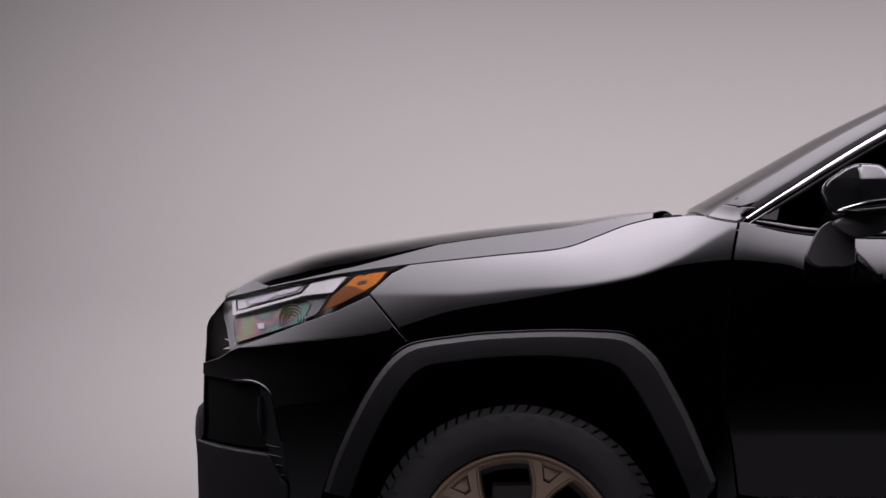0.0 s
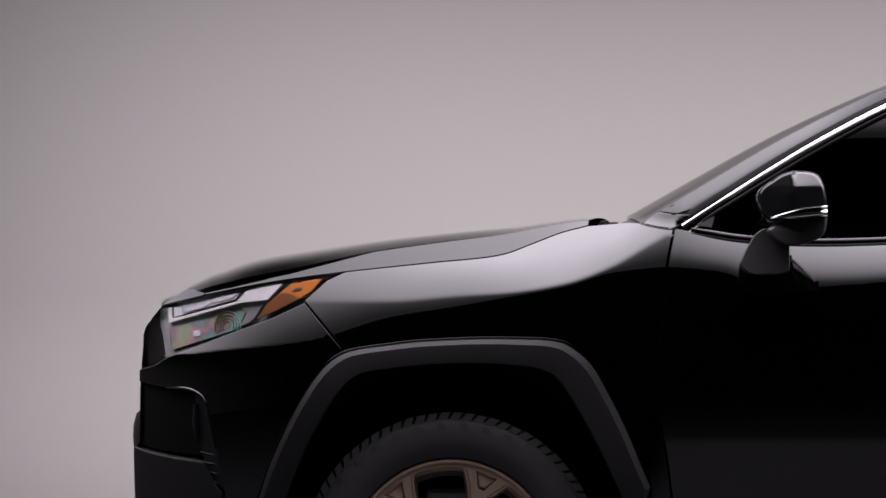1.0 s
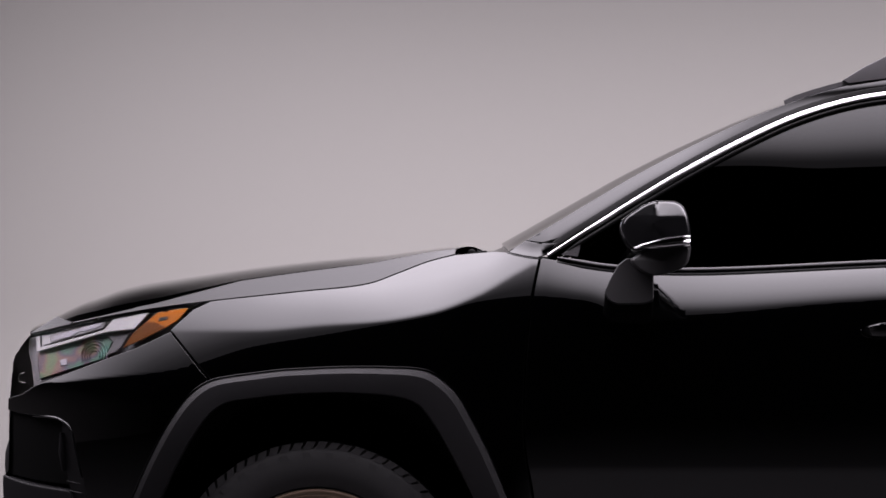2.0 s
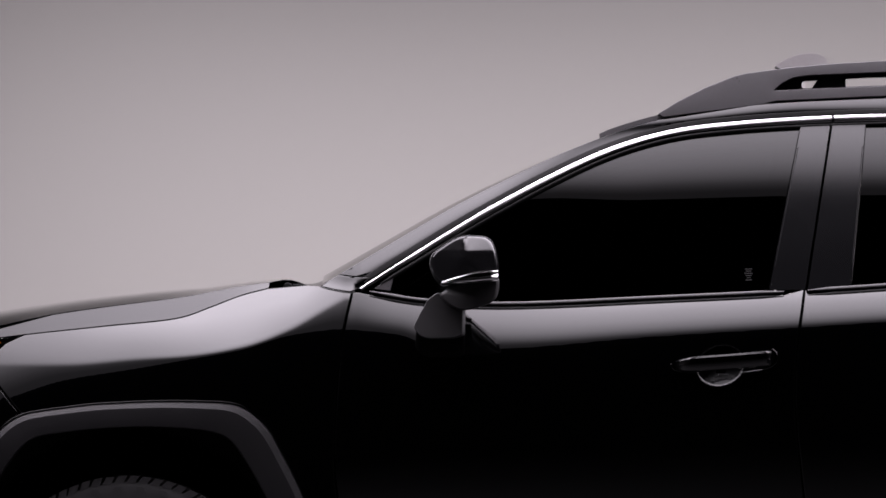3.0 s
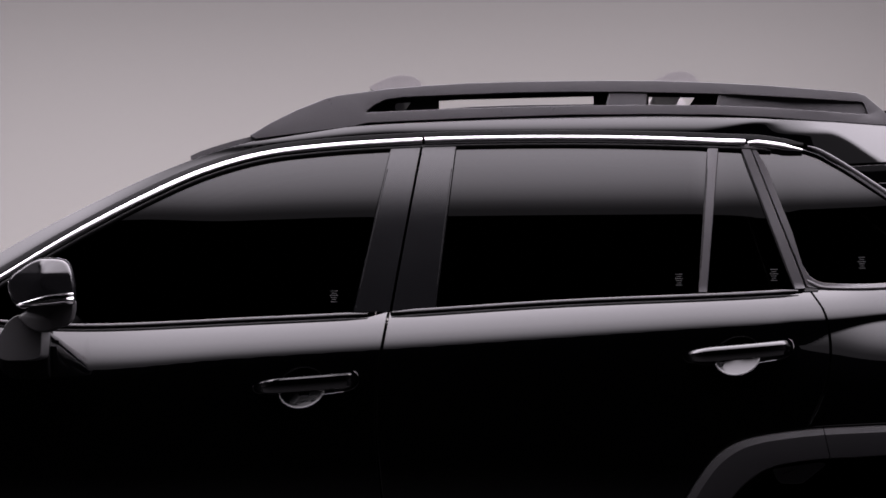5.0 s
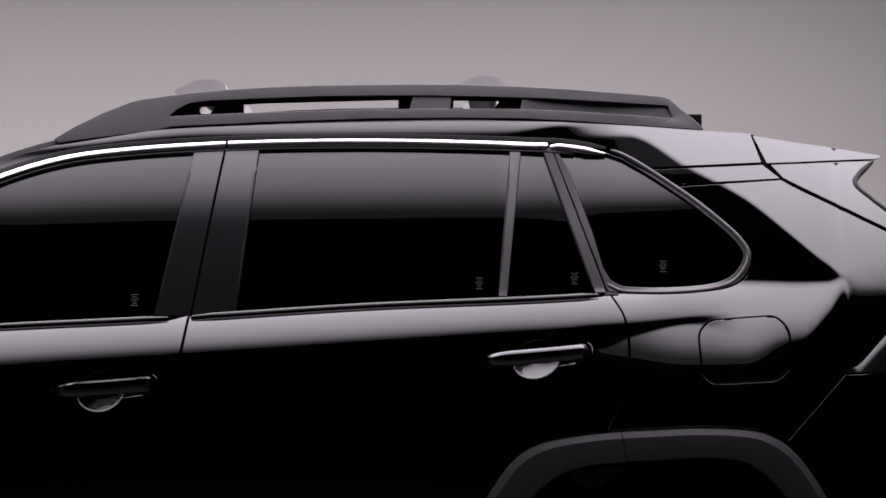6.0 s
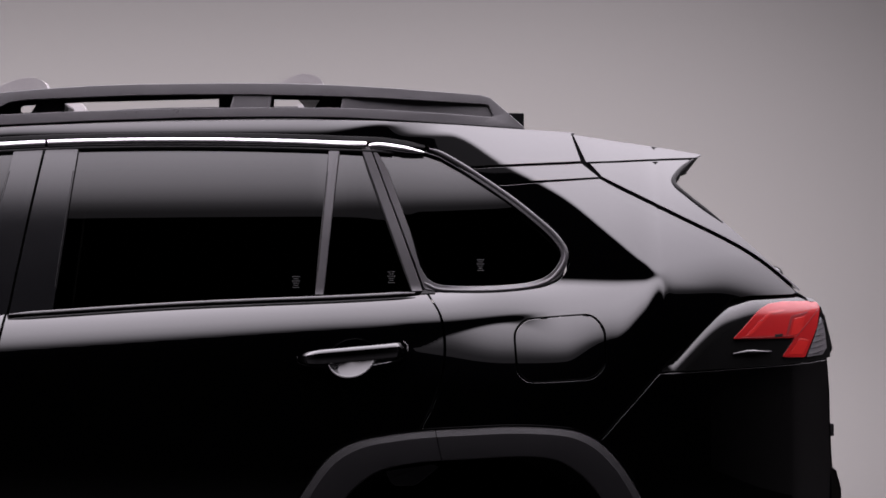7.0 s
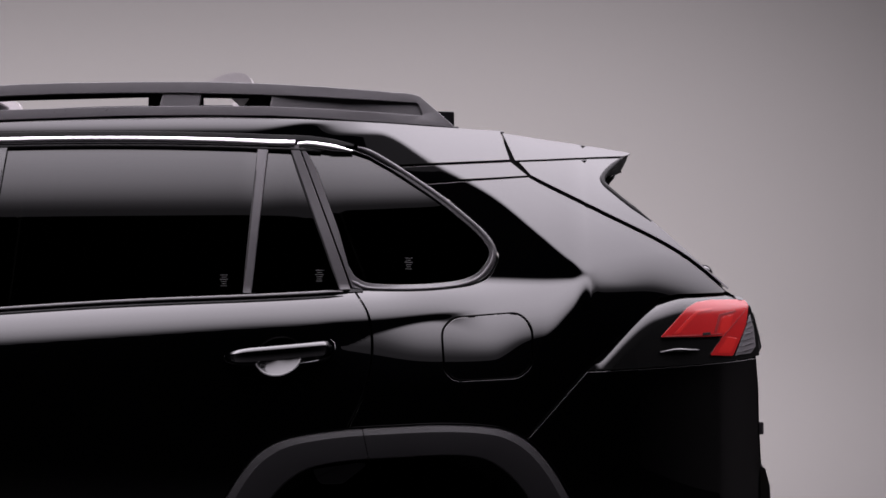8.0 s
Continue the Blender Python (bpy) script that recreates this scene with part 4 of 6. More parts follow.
def hood():
    edge = np.array(smooth_line(HOOD_EDGE, 14))
    crest = spline([-.74, -.66, -.59, -.50, -.36, -.10, .20, .34], [.966, 1.021, 1.052, 1.085, 1.111, 1.149, 1.175, 1.181])
    rows = []
    for k, (x, z) in enumerate(edge):
        y0 = float(side(x, z)) + .002
        s = (x - edge[0, 0]) / (edge[-1, 0] - edge[0, 0])
        ahead = np.interp(s, [0, .12, .3, .7, 1], [.024, .042, .035, .0, -.075])
        rise = max(.012, float(crest(x)) - z)
        low = rise * np.interp(x, [-.55, -.40, -.2, .1, .3], [.03, .15, .50, .62, .66])     # side plane below the crease
        dark = rise * np.interp(x, [-.74, -.60, -.45, -.2, .1], [.10, .30, .20, .03, .01])   # upright crease
        rest = rise - low - dark
        a = low / math.tan(radians(np.interp(x, [-.4, -.1, .25], [58, 55, 51.5])))
        b = a + dark / 5
        wide = WIDE - 2 * y0
        top = min(rest / np.interp(x, [-.6, -.1, .2], [.060, .048, .042]), wide * .42 - b)
        prof = [(a * q, low * q) for q in (0, .25, .5, .75, 1)] + [(a + (b - a) * q, low + dark * q) for q in (.5, 1)]
        prof += [(b + top * q, low + dark + rest * (1.5 * q - .5 * q * q)) for q in (.15, .3, .45, .6, .7, .8, .88, .94, 1)]
        ridge = prof[-1][0]
        prof += [(ridge + (wide / 2 - ridge) * q, rise - .014 * math.sin(q * math.pi / 2) ** 2) for q in (.04, .1, .2, .4, .7)]
        full = [(d, h) for d, h in prof] + [(wide / 2, rise - .014)] + [(wide - d, h) for d, h in reversed(prof)]
        row = [(x - ahead * (1 - (1 - min(d, wide - d) * 2 / wide) ** 2), y0 + d, z - .001 + h) for d, h in full]
        drop = [(row[0][0], row[0][1] + .001, row[0][2] - .014)], [(row[-1][0], row[-1][1] - .001, row[-1][2] - .014)]
        rows.append(drop[0] + row + drop[1])
    ob = loft("hood", rows, PAINT, car, "glossy black sculpted hood")[0]
    ob.data.set_sharp_from_angle(angle=radians(20))
    # trim lip at the leading edge
    panel("hood_lip", [(-.742, .963), (-.66, 1.008), (-.615, .9965), (-.622, .991)], TRIM, car, off=-.001, lip=.0008)


hood()


def front_end():
    head = [(-.362, .977), (-.445, .938), (-.524, .910), (-.634, .868), (-.708, .842)]
    bump = [(-.364, .976), (-.271, .868)] + [p - (.003, 0) for p in smooth_line(FLARE_OUT)[::-1] if p[0] < -.271] + [(-.50, .40), (-.556, .40), (-.550, .53)]
    bump += smooth_line([(-.566, .622), (-.587, .70), (-.600, .745), (-.628, .766), (-.700, .772), (-.76, .770)]) + [(-.798, .772), (-.798, .80), (-.745, .818), (-.706, .841)] + head[::-1][1:]
    b = panel("front_bumper", bump, PAINT, car, step=.010, lip=.0008, depth=.008, label="glossy black front bumper corner")
    # black intake behind the corner, ribbed curtain wall and grey lower guard
    panel("corner_intake", [(-.606, .61), (-.60, .74), (-.63, .762), (-.70, .768), (-.800, .768), (-.803, .61)], INNER, b[0], off=.020, far=b[1], label="black corner intake")
    panel("air_curtain", [(-.552, .535), (-.570, .63), (-.592, .71), (-.606, .745), (-.628, .757), (-.624, .70), (-.612, .63), (-.598, .575), (-.575, .545)], CLAD, b[0], off=.012, far=b[1], label="dark ribbed air curtain wall")
    for k in range(4):
        z = .55 + k * .022
        strip("curtain_rib", [(-.602 - .004 * k, z + .004), (-.566 - .004 * k, z)], .006, .004, CLAD, b[0], proud=-.012, far=b[1], n=5)
    strip("curtain_blade", [(-.628, .735), (-.626, .69), (-.622, .645)], .012, .010, CLAD, b[0], far=b[1])
    strip("curtain_rim", smooth_line([(-.71, .767), (-.64, .769), (-.605, .750), (-.590, .70), (-.574, .632)]), .006, .003, TRIM, b[0], far=b[1])
    panel("corner_guard", rounded([(-.815, .36), (-.556, .36), (-.554, .525), (-.575, .548), (-.604, .600), (-.822, .604)], .012), CLAD, b[0], off=-.006, far=b[1], depth=.04, lip=.006, label="grained dark grey bumper guard")
    panel("inner_brace", [(-.50, .36), (-.49, .80), (-.62, .80), (-.66, .36)], INNER, b[0], off=.055, far=b[1], label="black inner bumper wall")
    # fascia across the nose
    rows = []
    for z, xe in ((.36, -.806), (.45, -.813), (.52, -.817), (.60, -.814), (.62, -.796), (.66, -.792), (.80, -.792), (.86, -.791), (.90, -.785), (.93, -.768), (.958, -.742)):
        ye = float(side(xe, z))
        row = []
        for v in np.linspace(0, 1, 33):
            d = 1 - abs(2 * v - 1)
            row.append((xe - .020 * (1 - (1 - d) ** 2.2), ye + (WIDE - 2 * ye) * v, z))
        rows.append(row)
    loft("front_fascia", rows, CLAD, car, "grained black front fascia")
    # upper grille block beside the lamp and lower guard
    rows = []
    for z, g in ((.595, .000), (.60, .012), (.75, .014), (.885, .012), (.905, .006), (.918, -.003), (.937, -.035)):
        row = []
        for v in np.linspace(0.0, 1, 41):
            x = -.788 + .018 * (abs(2 * v - 1) ** 2.2 - 1)
            y = .40 + (WIDE - .80) * v
            row.append((x - g, y, z))
        rows.append(row)
    loft("grille_surround", rows, CLAD, car, "grained black grille surround")
    for k in range(5):
        z = .63 + k * .05
        rows = [[(-.788 - .006 - .018 * (1 - abs(2 * v - 1) ** 2.2) - dx, .46 + (WIDE - .92) * v, z + dz) for dx, dz in ((0, 0), (.003, .008), (.003, .02), (0, .028))] for v in np.linspace(0, 1, 21)]
        loft("grille_bar", rows, GLOSS, car)
    rows = []
    for z, g in ((.34, -.03), (.36, -.008), (.47, .010), (.543, .024), (.613, .030), (.648, .0285), (.676, .021), (.694, .003), (.700, -.02)):
        row = []
        for v in np.linspace(0, 1, 61):
            d = 1 - abs(2 * v - 1)
            a = .42 + (WIDE - .84) * v
            x = -.785 - .044 * (1 - (1 - min(1, d * 1.0)) ** 3.2)
            row.append((x - g + .03 * max(0, .12 - d) / .12, a, z))
        rows.append(row)
    loft("lower_bumper_guard", rows, CLAD, car, "grained dark grey lower bumper guard")
    return b


front_bumper = front_end()


def headlamps():
    lens = rounded(LENS, .008)
    back = [(p[0] - (.012 if p[0] < -.69 else 0), p[1] - (.022 if k in range(4, 11) else 0)) for k, p in enumerate(LENS)]
    lamp = panel("headlamp", back, BEZEL, car, off=.040, depth=.03, label="clear headlamp with light bar and amber marker")
    for k, ob in enumerate(lamp):
        f = [False, True][k]

        def one(name, outline, mat, off, label="", lip=.002, depth=.01):
            o = panel(name, outline, mat, ob, off=off, lip=lip, depth=depth, far=True, step=.012, label=label)
            bpy.data.objects.remove(o[0 if f else 1], do_unlink=True)
        one("lens", lens, LENSM, 0.0, "clear lens", depth=.05)
        one("light_bar", LAMP_BAR, LAMPW, .010, "pale L-shaped light guide", depth=.02)
        one("upper_lamp", LAMP_UP, FROST, .014, "frosted upper lamp unit")
        one("lamp_block", [(-.703, .958), (-.679, .9628), (-.671, .943), (-.7005, .935)], LAMPW, .0115, "pale lamp end block")
        one("lamp_cell", [(-.668, .960), (-.602, .9785), (-.597, .973), (-.6215, .9604), (-.666, .950)], CELLM, .0115, lip=.001)
        one("lamp_cell", [(-.593, .983), (-.527, 1.001), (-.5436, .986), (-.578, .976), (-.5954, .9745)], CELLM, .0115, lip=.001)
        one("lower_reflector", LAMP_LOW, IRID, .030, "iridescent lower reflector")
        one("reflector_prism", [(-.646, .904), (-.626, .908), (-.622, .893), (-.641, .889)], CELLM, .027, "small clear prism", lip=.003)
        one("smoked_divider", [(-.526, .967), (-.462, .977), (-.484, .940), (-.497, .928), (-.521, .919), (-.507, .950)], SMOKEG, .024, "smoked grey divider")
        one("amber_marker", rounded(AMBER, .005), AMBERM, .007, "amber side marker", depth=.02)
        # panel over the lower amber, its shade put in by the darker colour
        one("marker_base", [(-.4245, 1.000), (-.400, .998), (-.375, .9865), (-.4300, .9585), (-.478, .9375), (-.4555, .9725)], AMBERSHADE, .0045, "lower end of the side marker with shade painted in", depth=.008)
        one("marker_emblem", [(-.392, 1.010), (-.3704, 1.0126), (-.3742, 1.0046), (-.3957, 1.0006)], SEAL, .0055)
        # concentric projector rings
        cx, cz = -.553, .917
        for r in (.034, .027, .020, .013):
            ring = []
            for a in np.linspace(-.25, 1.12 * math.pi, 25):
                x, z = cx + r * math.cos(a), cz + r * 1.05 * math.sin(a)
                y = float(side(x, z)) + .027
                ring.append([(x + .0022 * math.cos(a) * math.cos(b), y - .0025 * math.sin(b), z + .0022 * math.sin(a) * math.cos(b)) for b in np.linspace(0, math.pi, 5)])
            loft("projector_ring", ring, IRID, ob, mirror=f)
    for p in [o for o in bpy.data.objects if o.name.startswith("lens")]:
        p.visible_shadow = False


headlamps()


def roof():
    line = np.array(cant_line)
    near = [0, .0015, .003, .005, .0075, .0105, .014, .019, .025]
    vs = np.r_[near, np.linspace(.035, .965, 33), [1 - q for q in reversed(near)]]

    def surface(p, q, bulge0, bulge1, name, mat, label, roll=0.0):
        seg = np.array([r for r in line if p <= r[0] <= q])
        rows = []
        for k, (x, z) in enumerate(seg):
            t = seg[min(k + 1, len(seg) - 1)] - seg[max(k - 1, 0)]
            t /= np.linalg.norm(t)
            nrm = np.array((-t[1], t[0]))
            y0 = float(side(x, z))
            b = bulge0 + (bulge1 - bulge0) * k / (len(seg) - 1)
            row = []
            for v in vs:
                d = min(v, 1 - v)
                up = b * (1 - (1 - 2 * d) ** 2.3 if roll else 4 * d * d * (3 - 4 * d)) + roll * min(1, k / 25) * min(1, max(0, (2.55 - x) / .3)) * (1 - math.exp(-d * (WIDE - 2 * y0) / .011))
                row.append((x + nrm[0] * up, y0 + (WIDE - 2 * y0) * v, z + nrm[1] * up))
            rows.append(row)
        ob = loft(name, rows, mat, car, label)[0]
        so = ob.modifiers.new("thickness", "SOLIDIFY")
        so.thickness, so.offset = .008, 1
        return rows
    a = surface(.43, 1.14, .036, .024, "windscreen", GLASS, "dark tinted windscreen")
    surface(1.14, 2.95, .024, .012, "roof", PAINT, "glossy black roof", roll=.006)
    for m in (False, True):
        lip = []
        for x, z in (p for p in cant_line if 1.095 < p[0] < 1.30):
            y = float(side(x, z)) + .018
            h = .010 * min(1, (x - 1.085) / .02)
            lip.append([(x, y - .010, z + .002), (x - .002, y - .007, z + h + .004), (x - .002, y + .008, z + h + .005), (x, y + .012, z + .002)])
        loft("roof_lip", lip, RAILM, car, "dark lip along the roof ditch", closed=True, caps=True, mirror=m)
    # cowl under the windscreen with wipers
    rows = [[(q[0] - dx, q[1], q[2] + dz) for q in a[0][6:-6]] for dx, dz in ((-.005, -.008), (.02, -.020), (.08, -.026), (.12, -.06))]
    cowl = loft("cowl", rows, TRIM, car, "black plastic cowl below the windscreen")[0]
    for y0, y1 in ((.33, .93), (.80, 1.35)):
        bm = bmesh.new()
        bmesh.ops.create_cube(bm, size=1)
        for v in bm.verts:
            t = v.co.y + .5
            v.co = Vector((.37 + v.co.x * .025 - .02 * math.sin(t * 3), y0 + (y1 - y0) * t, 1.160 + v.co.z * .016 + .010 * math.sin(t * math.pi)))
        from_bm("wiper", bm, SEAL, cowl, "black wiper arm", bevel=.004)
    bm = bmesh.new()
    bmesh.ops.create_cone(bm, cap_ends=True, segments=20, radius1=.013, radius2=.010, depth=.03, matrix=Matrix.Translation((.345, .36, 1.160)) @ Matrix.Rotation(radians(80), 4, "X"))
    from_bm("wiper_pivot", bm, SEAL, cowl, bevel=.003)


roof()


def tail():
    # spoiler: side cheeks and top blade
    sp = panel("spoiler", [(2.931, 1.6045), (3.25, 1.5535), (3.257, 1.5495), (3.241, 1.5435), (2.962, 1.531)], PAINT, car, step=.010, lip=.0004, label="glossy black roof spoiler")
    top = [(2.931 + .319 * q, 1.6045 - .051 * q) for q in np.linspace(0, 1, 22)] + [(3.257, 1.5495)]
    under = [(3.257, 1.5490), (3.240, 1.5425), (3.20, 1.535), (3.12, 1.532)]
    for name, edge, mat, label in (("spoiler_blade", top, PAINT, ""), ("spoiler_underside", under, INNER, "matt black spoiler underside")):
        rows = []
        for x, z in edge:
            y0 = float(side(x, z))
            rows.append([(x + .003 * (1 - (2 * v - 1) ** 2), y0 + (WIDE - 2 * y0) * v, z - .001 + .003 * (1 - abs(2 * v - 1) ** 2.4)) for v in np.linspace(0, 1, 25)])
        loft(name, rows, mat, sp[0], label)
    # tailgate cheeks, rear window and lower tailgate
    gs = [(2.972, 1.5265)] + [(p[0], p[1]) for p in reversed(GATE_SIDE)]
    gs += [p + (.003, .004) for p in smooth_line(TAIL_LINE)[::-1]]
    gate = panel("tailgate_cheek", gs, PAINT, car, step=.010, lip=.0004, label="glossy black tailgate side below the spoiler")
    line = smooth_line(list(reversed(GATE_SIDE))[1:])
    rows = []
    for x, z in line:
        y0 = float(side(x, z)) - .001
        rows.append([(x - .004 + .006 * (1 - (2 * v - 1) ** 2), y0 + (WIDE - 2 * y0) * v, z) for v in np.linspace(0, 1, 25)])
    loft("rear_window", rows, GLASS, car, "dark tinted rear window")
    rows = []
    for z, xe in ((1.205, 3.48), (1.19, 3.508), (1.16, 3.532), (1.10, 3.558), (1.03, 3.577), (.95, 3.585), (.86, 3.586), (.78, 3.592), (.74, 3.598)):
        y0 = float(side(xe, z))
        rows.append([(xe + .018 * (1 - abs(2 * v - 1) ** 2.4), y0 + (WIDE - 2 * y0) * v, z) for v in np.linspace(0, 1, 25)])
    tg = loft("tailgate", rows, PAINT, car, "glossy black tailgate")[0]
    rows = []
    for z, g in ((.76, -.03), (.745, .0), (.70, .012), (.55, .018), (.40, .012), (.34, -.04)):
        rows.append([(3.603 + g + .012 * (1 - abs(2 * v - 1) ** 2.4), .40 + (WIDE - .80) * v, z) for v in np.linspace(0, 1, 25)])
    loft("rear_bumper_guard", rows, CLAD, car, "grained dark grey rear bumper guard")
    rb = [(3.120, 1.0185), (3.30, 1.026), (3.42, 1.029), (3.548, 1.030), (3.577, 1.028), (3.581, .86), (3.590, .72), (3.592, .36), (3.20, .36), (3.165, .45), (3.138, .60)]
    rb += [p + (.004, 0) for p in smooth_line(RFLARE_OUT)[::-1] if p[0] > 2.975] + [(2.985, .868)]
    panel("rear_bumper", rb[::-1], PAINT, car, label="glossy black rear bumper corner")
    panel("inner_panel", [(2.95, 1.595), (3.235, 1.545), (3.185, 1.495), (3.178, 1.479), (3.215, 1.437), (3.296, 1.370), (3.434, 1.247), (3.50, 1.19), (3.30, 1.17), (3.0, 1.30), (2.9, 1.45)], INNER, car, off=.016, label="black inner tail panel")
    strip("gate_seal", offset_line(smooth_line(GATE_SIDE[2:]), .003), .014, .004, SEAL, gate[0], far=gate[1])
    # lamp: body-coloured housing, red lens, clear ribs, small fin
    lamp_out = TLAMP[:4] + [(3.530, 1.186), (3.560, 1.165), (3.585, 1.10), (3.592, 1.034), (3.42, 1.032), (3.28, 1.029)]
    brow = spline([3.10, 3.122, 3.306, 3.35, 3.486, 3.60], [1.003, 1.023, 1.190, 1.195, 1.196, 1.196])

    def swell(x, z):
        """The lamp bulges under its upper edge."""
        near = np.clip((np.asarray(x, float) - 3.30) / .06, 0, 1)
        over = np.clip(.062 - .014 * near - (brow(x) - np.asarray(z, float)), 0, .07)
        return side(x, z) + 7.0 * over ** 2 * np.clip((np.asarray(x, float) - 3.125) / .03, 0, 1)
    lamps = panel("tail_lamp", lamp_out, GLOSS, car, off=-.003, lip=.0008, surface=swell, step=.012, label="tail lamp with a red lens in gloss black housing")
    red = rounded(TRED, .006)
    panel("red_lens", red, REDM, lamps[0], surface=swell, step=.010, off=-.009, far=lamps[1], depth=.012, lip=.0015, label="deep red lens")
    for guide in ([(3.452, 1.100), (3.466, 1.140), (3.502, 1.147), (3.483, 1.104)], [(3.330, 1.103), (3.395, 1.160), (3.440, 1.164), (3.436, 1.158), (3.400, 1.154), (3.345, 1.104)], [(3.446, 1.055), (3.487, 1.052), (3.510, 1.085), (3.480, 1.092)]):
        panel("light_guide", rounded(guide, .003), REDB, lamps[0], surface=swell, off=-.0098, far=lamps[1], lip=.0006, depth=.002, step=.008)
    for line in ([(3.308, 1.1005), (3.462, 1.1005), (3.463, 1.0985), (3.310, 1.0985)], [(3.455, 1.0865), (3.459, 1.0865), (3.550, 1.160), (3.546, 1.160)], [(3.440, 1.104), (3.447, 1.104), (3.462, 1.143), (3.510, 1.152), (3.508, 1.156), (3.456, 1.147)]):
        panel("lens_step", line, REDD, lamps[0], surface=swell, off=-.0104, far=lamps[1], lip=.0004, depth=.002, step=.008)
    panel("emblem_mark", [(3.408, 1.098), (3.430, 1.099), (3.430, 1.106), (3.408, 1.105)], SEAL, lamps[0], off=-.011, far=lamps[1], lip=.001, depth=.004)
    panel("clear_lens", [(3.556, 1.140), (3.569, 1.110), (3.575, 1.060), (3.556, 1.045), (3.500, 1.044), (3.524, 1.085)], CLEARP, lamps[0], off=-.008, far=lamps[1], depth=.012)
    for k in range(6):
        z = 1.050 + k * .014
        x0 = 3.500 + (z - 1.043) * .55
        strip("lens_rib", [(x0, z), (3.568, z + .006)], .004, .005, LAMPD, lamps[0], proud=.008, far=lamps[1], n=5)
    strip("aero_fin", [(3.296, 1.0625), (3.33, 1.067), (3.395, 1.0645)], .011, .011, GLOSS, lamps[0], proud=.004, far=lamps[1])
    # outer wrap of the lamp on the tailgate, badge and rear wiper
    rows = []
    for z, x in ((1.175, 3.545), (1.14, 3.578), (1.08, 3.593), (1.055, 3.598), (1.042, 3.592), (1.03, 3.575)):
        y0 = .42
        rows.append([(x + .006 * v, y0 + .32 * v, z) for v in np.linspace(0, 1, 8)])
    loft("gate_lamp", rows, RAILM, tg, "gloss black inner lamp", both=True)
    box("badge", (3.580, .50, .826), (3.611, .58, .858), LAMPD, tg, "dark badge bar", bevel=.003)
    bm = bmesh.new()
    bmesh.ops.create_uvsphere(bm, u_segments=16, v_segments=10, radius=1, matrix=Matrix.Translation((3.462, .46, 1.252)) @ Matrix.Rotation(radians(42), 4, "Y") @ Matrix.Diagonal((.018, .03, .011, 1)))
    from_bm("wiper_cover", bm, TRIM, tg, "black rear washer cover", smooth=True)


tail()


# ---- side glass, pillars and mouldings ----
def lerp_line(a, b, n=8):
    return [np.array(a) + (np.array(b) - np.array(a)) * i / n for i in range(n + 1)]


